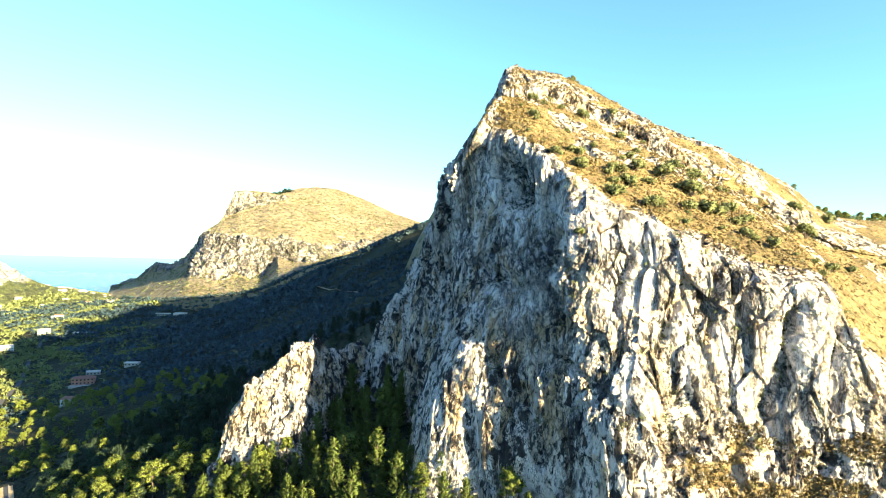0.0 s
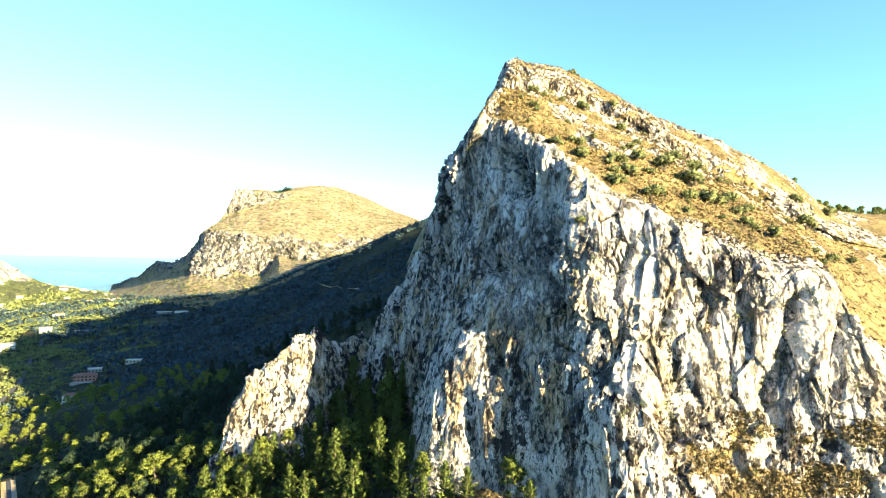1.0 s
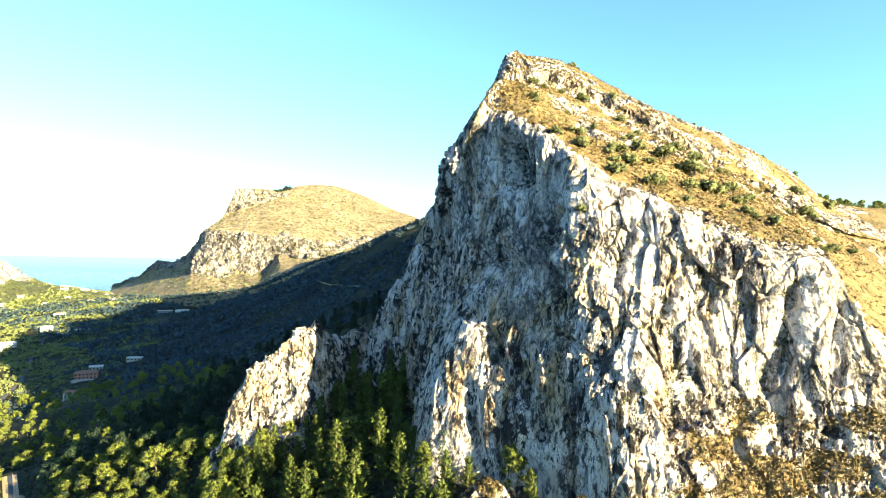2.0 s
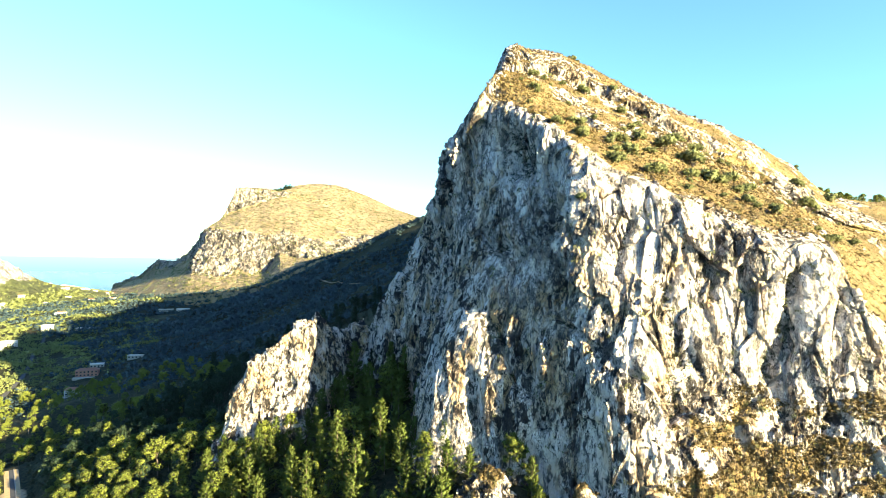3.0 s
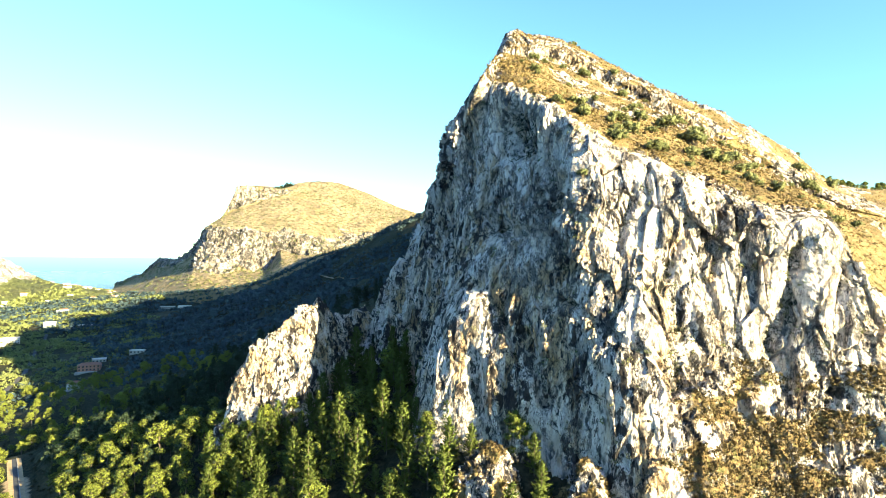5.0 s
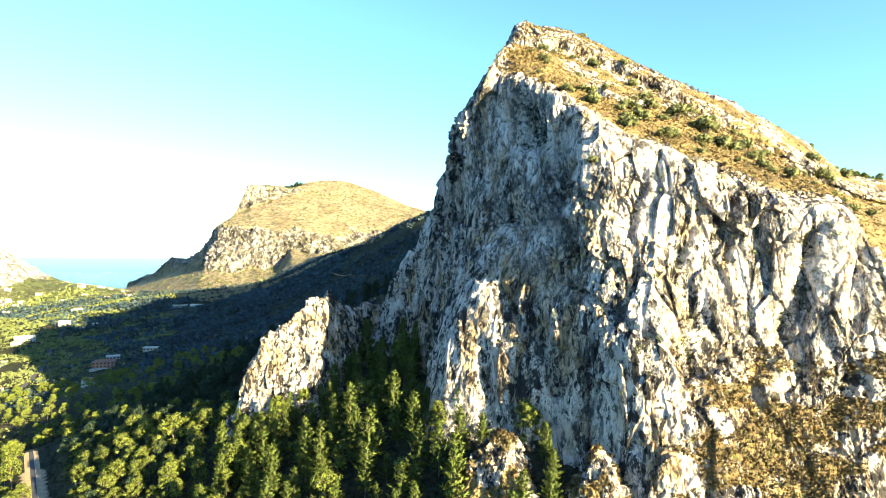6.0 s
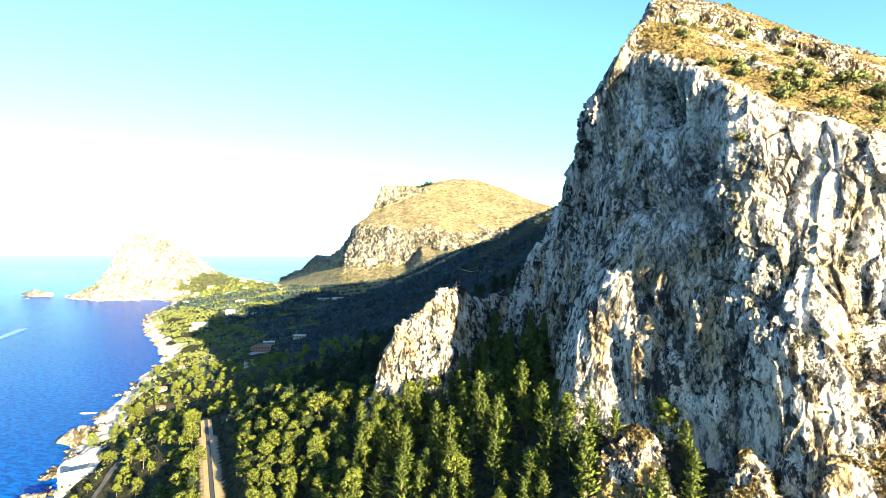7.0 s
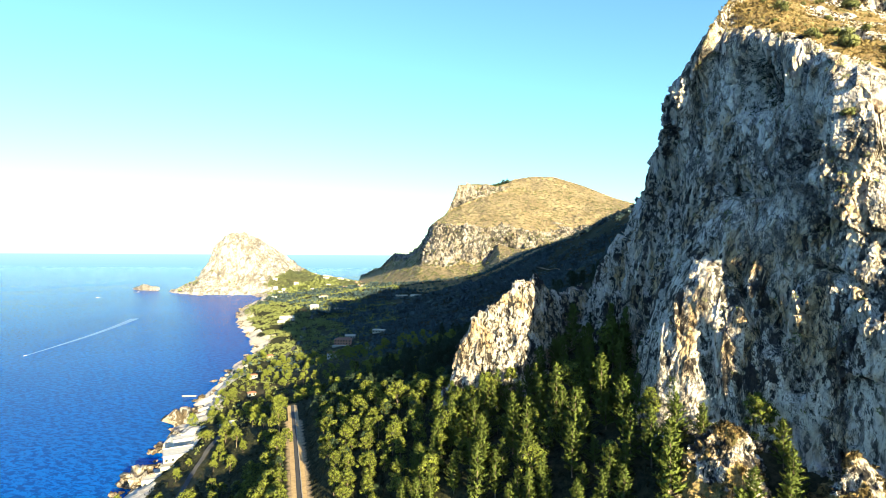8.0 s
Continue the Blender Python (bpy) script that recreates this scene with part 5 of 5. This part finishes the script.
def paved_terrace(x, y, w, d, turn):
    """A broad pale paved terrace with a low wall round it and a small kiosk."""
    z = float(ground_height(np.array([x]), np.array([y]))[0]) + 0.8
    yard = tagged(new("paved_terrace"), "broad pale paved terrace above the shore rocks", "terrace")
    bm = bmesh.new()
    box(bm, 0, 0, -5.0, w, d, 5.0, 0.1)
    box(bm, w * 0.34, d * 0.42, -5.0, w * 0.45, d * 0.8, 4.6, 0.1)
    part("paving", bm, FLAT_ROOF, yard)
    for sx, sy, lw, ld in ((0, -1, w, 0.3), (-1, 0, 0.3, d), (0, 1, w * 0.5, 0.3)):
        bm = bmesh.new()
        box(bm, sx * (w / 2 - 0.15), sy * (d / 2 - 0.15), 0.004, lw, ld, 0.8, 0.03)
        part("low_wall", bm, WHITE_WALL, yard)
    bm = bmesh.new()
    box(bm, w * 0.38, d * 0.2, 0.004, 4.5, 3.5, 2.6, 0.05)
    part("kiosk", bm, GREY_WALL, yard)
    yard.matrix_world = pose(x, y, z, 0, 0, turn)


paved_terrace(-279, 256, 26, 10, 60)
# a small boat at anchor near the shore
skiff = tagged(new("rowing_boat"), "small pale open boat lying off the rocks", "boat")
bm = bmesh.new()
ring = []
for z0, k in ((-0.25, 0.7), (0.75, 1.0)):
    ring.append([bm.verts.new((6.5 * k * c, 1.5 * k * w0, z0)) for c, w0 in ((-1, 0.7), (0, 1), (0.6, 0.75), (1, 0), (0.6, -0.75), (0, -1), (-1, -0.7))])
for i in range(7):
    bm.faces.new((ring[0][i], ring[0][(i + 1) % 7], ring[1][(i + 1) % 7], ring[1][i]))
bm.faces.new(ring[0][::-1])
part("hull", bm, KERB, skiff)
for off in (-3.0, 0.5):
    bm = bmesh.new()
    box(bm, off, 0, 0.35, 0.6, 2.4, 0.12)
    part("thwart", bm, SHUTTER, skiff)
skiff.matrix_world = pose(-382, 345, 0, 0, 0, 25)
house(-252, 256, 8, 6, 3.0, 40, GREY_WALL, "flat", "small grey outbuilding beside the lane")
house(-300, 330, 6, 5, 2.6, 50, GREY_WALL, "tile", "low pale house with a tiled roof among shore pines")
house(-342, 378, 7, 5, 2.7, 48, GREY_WALL, "tile", "low pale house with a tiled roof among shore pines")
house(-386, 450, 7, 5, 2.7, 50, GREY_WALL, "tile", "low pale house with a tiled roof among shore pines")
hg = np.random.default_rng(5)
for i in range(64):
    while True:
        x, y = hg.uniform(-1300, -700), hg.uniform(980, 1750)
        on = float(cape_height(np.array([x]), np.array([y]))[0])
        if (inland(np.array([x]), np.array([y]))[0] > 40 or on > 12) and on < 55 and (y > 1250 or i % 5 == 0):
            break
    house(x, y, hg.uniform(8, 17), hg.uniform(7, 10), hg.uniform(3.2, 6.5), hg.uniform(0, 90), WHITE_WALL, "flat" if hg.uniform() < 0.7 else "tile", "distant white house in the village by the cape", z=max(on, float(ground_height(np.array([x]), np.array([y]))[0])))

# ---- boat ----
boat = tagged(new("motor_boat"), "small white motor boat trailing a wake", "boat")
bm = bmesh.new()
box(bm, 0, 0, -0.3, 7.5, 2.4, 1.3, 0.35)
part("hull", bm, HULL, boat)
bm = bmesh.new()
box(bm, -0.5, 0, 1.0, 2.2, 1.7, 1.0, 0.15)
part("cabin", bm, GLASS_DARK, boat)
boat.matrix_world = pose(-712, 402, 0, 0, 0, 306) @ Matrix.Diagonal((0.8, 0.6, 0.6, 1))
t = np.linspace(0, 1, 60)
line = np.array((-712.0, 402.0)) + t[:, None] * np.array((-226.0, 315.0)) + (8 * np.sin(t * 3))[:, None] * np.array((0.8, 0.6))
wid = 0.9 + 6.5 * t
g = np.stack([np.c_[line + np.array((0.81, 0.58)) * (o * wid)[:, None], 0.12 + 0 * t] for o in (-1, -0.3, 0.3, 1)])
me = poly_mesh("wake", g.reshape(-1, 3), grid_faces(4, 60), True)
me.materials.append(FOAM)
tagged(new("wake", me), "thin white foam wake on the sea", "wake", kind="stuff")

# scrub on the low land by the cape and on the far hill
xs, ys = gen.uniform(-1450, -500, 9000), gen.uniform(1150, 1900, 9000)
zz = ground_height(xs, ys)
dc = np.hypot(xs - CAPE[0], ys - CAPE[1])
zz = np.maximum(zz, cape_height(xs, ys))
ok = (zz > 3) & (zz < 75) & (dc > 130) & ((inland(xs, ys) > 15) | (cape_height(xs, ys) > 6)) & ((dc > 300) | (gen.uniform(0, 1, len(xs)) < 0.12))
size = gen.uniform(2.5, 5.0, ok.sum())
carpet("coastal_scrub", np.stack([xs[ok], ys[ok], zz[ok] + 1], 1), size, 7, SUNLIT_COAST_LEAF, "sunlit green scrub around the coastal village", "scrub", gen, 0.8, 0.6)
pick = np.argwhere((hill_v > -0.9) & (hill_v < 0.1))
pick = pick[gen.integers(0, len(pick), 2600)]
p = hill_g[pick[:, 0], pick[:, 1]] + gen.normal(0, 3, (2600, 3)) * np.array((1, 1, 0))
carpet("hill_foot_scrub", p, gen.uniform(1.5, 4.0, len(p)), 8, SHADED_VALLEY_LEAF, "scrub at the foot of the far hill in the painted shade colour", "scrub", gen, 0.8, 0.7)
hg2 = hill.data
co = np.empty(len(hg2.vertices) * 3, np.float32)
hg2.vertices.foreach_get("co", co)
co = co.reshape(-1, 3)
pick = co[gen.integers(0, len(co), 3600)]
pick = pick[(pick[:, 1] < 1900) & (pick[:, 2] > 30)]
size = gen.uniform(0.8, 2.6, len(pick)) * np.where(pick[:, 2] < 110, 1.5, 1.0)
far = curve_at(H_CREST, gen.uniform(8.85, 9.7, 70)) + gen.normal(0, 1, (70, 3)) * np.array((6, 14, 1))
carpet("hill_trees", far + np.array((0, -30, -7)), gen.uniform(3.5, 7.0, 70), 16, SHADE_LEAF, "dark trees along the far hill's shoulder", "trees", gen, 0.6, 0.8)
carpet("hill_shrubs", pick + np.array((0, 0, 0.6)), size, 10, SHRUB_LEAF, "scattered dark shrubs on the far hill", "shrubs", gen, 0.7, 0.7)
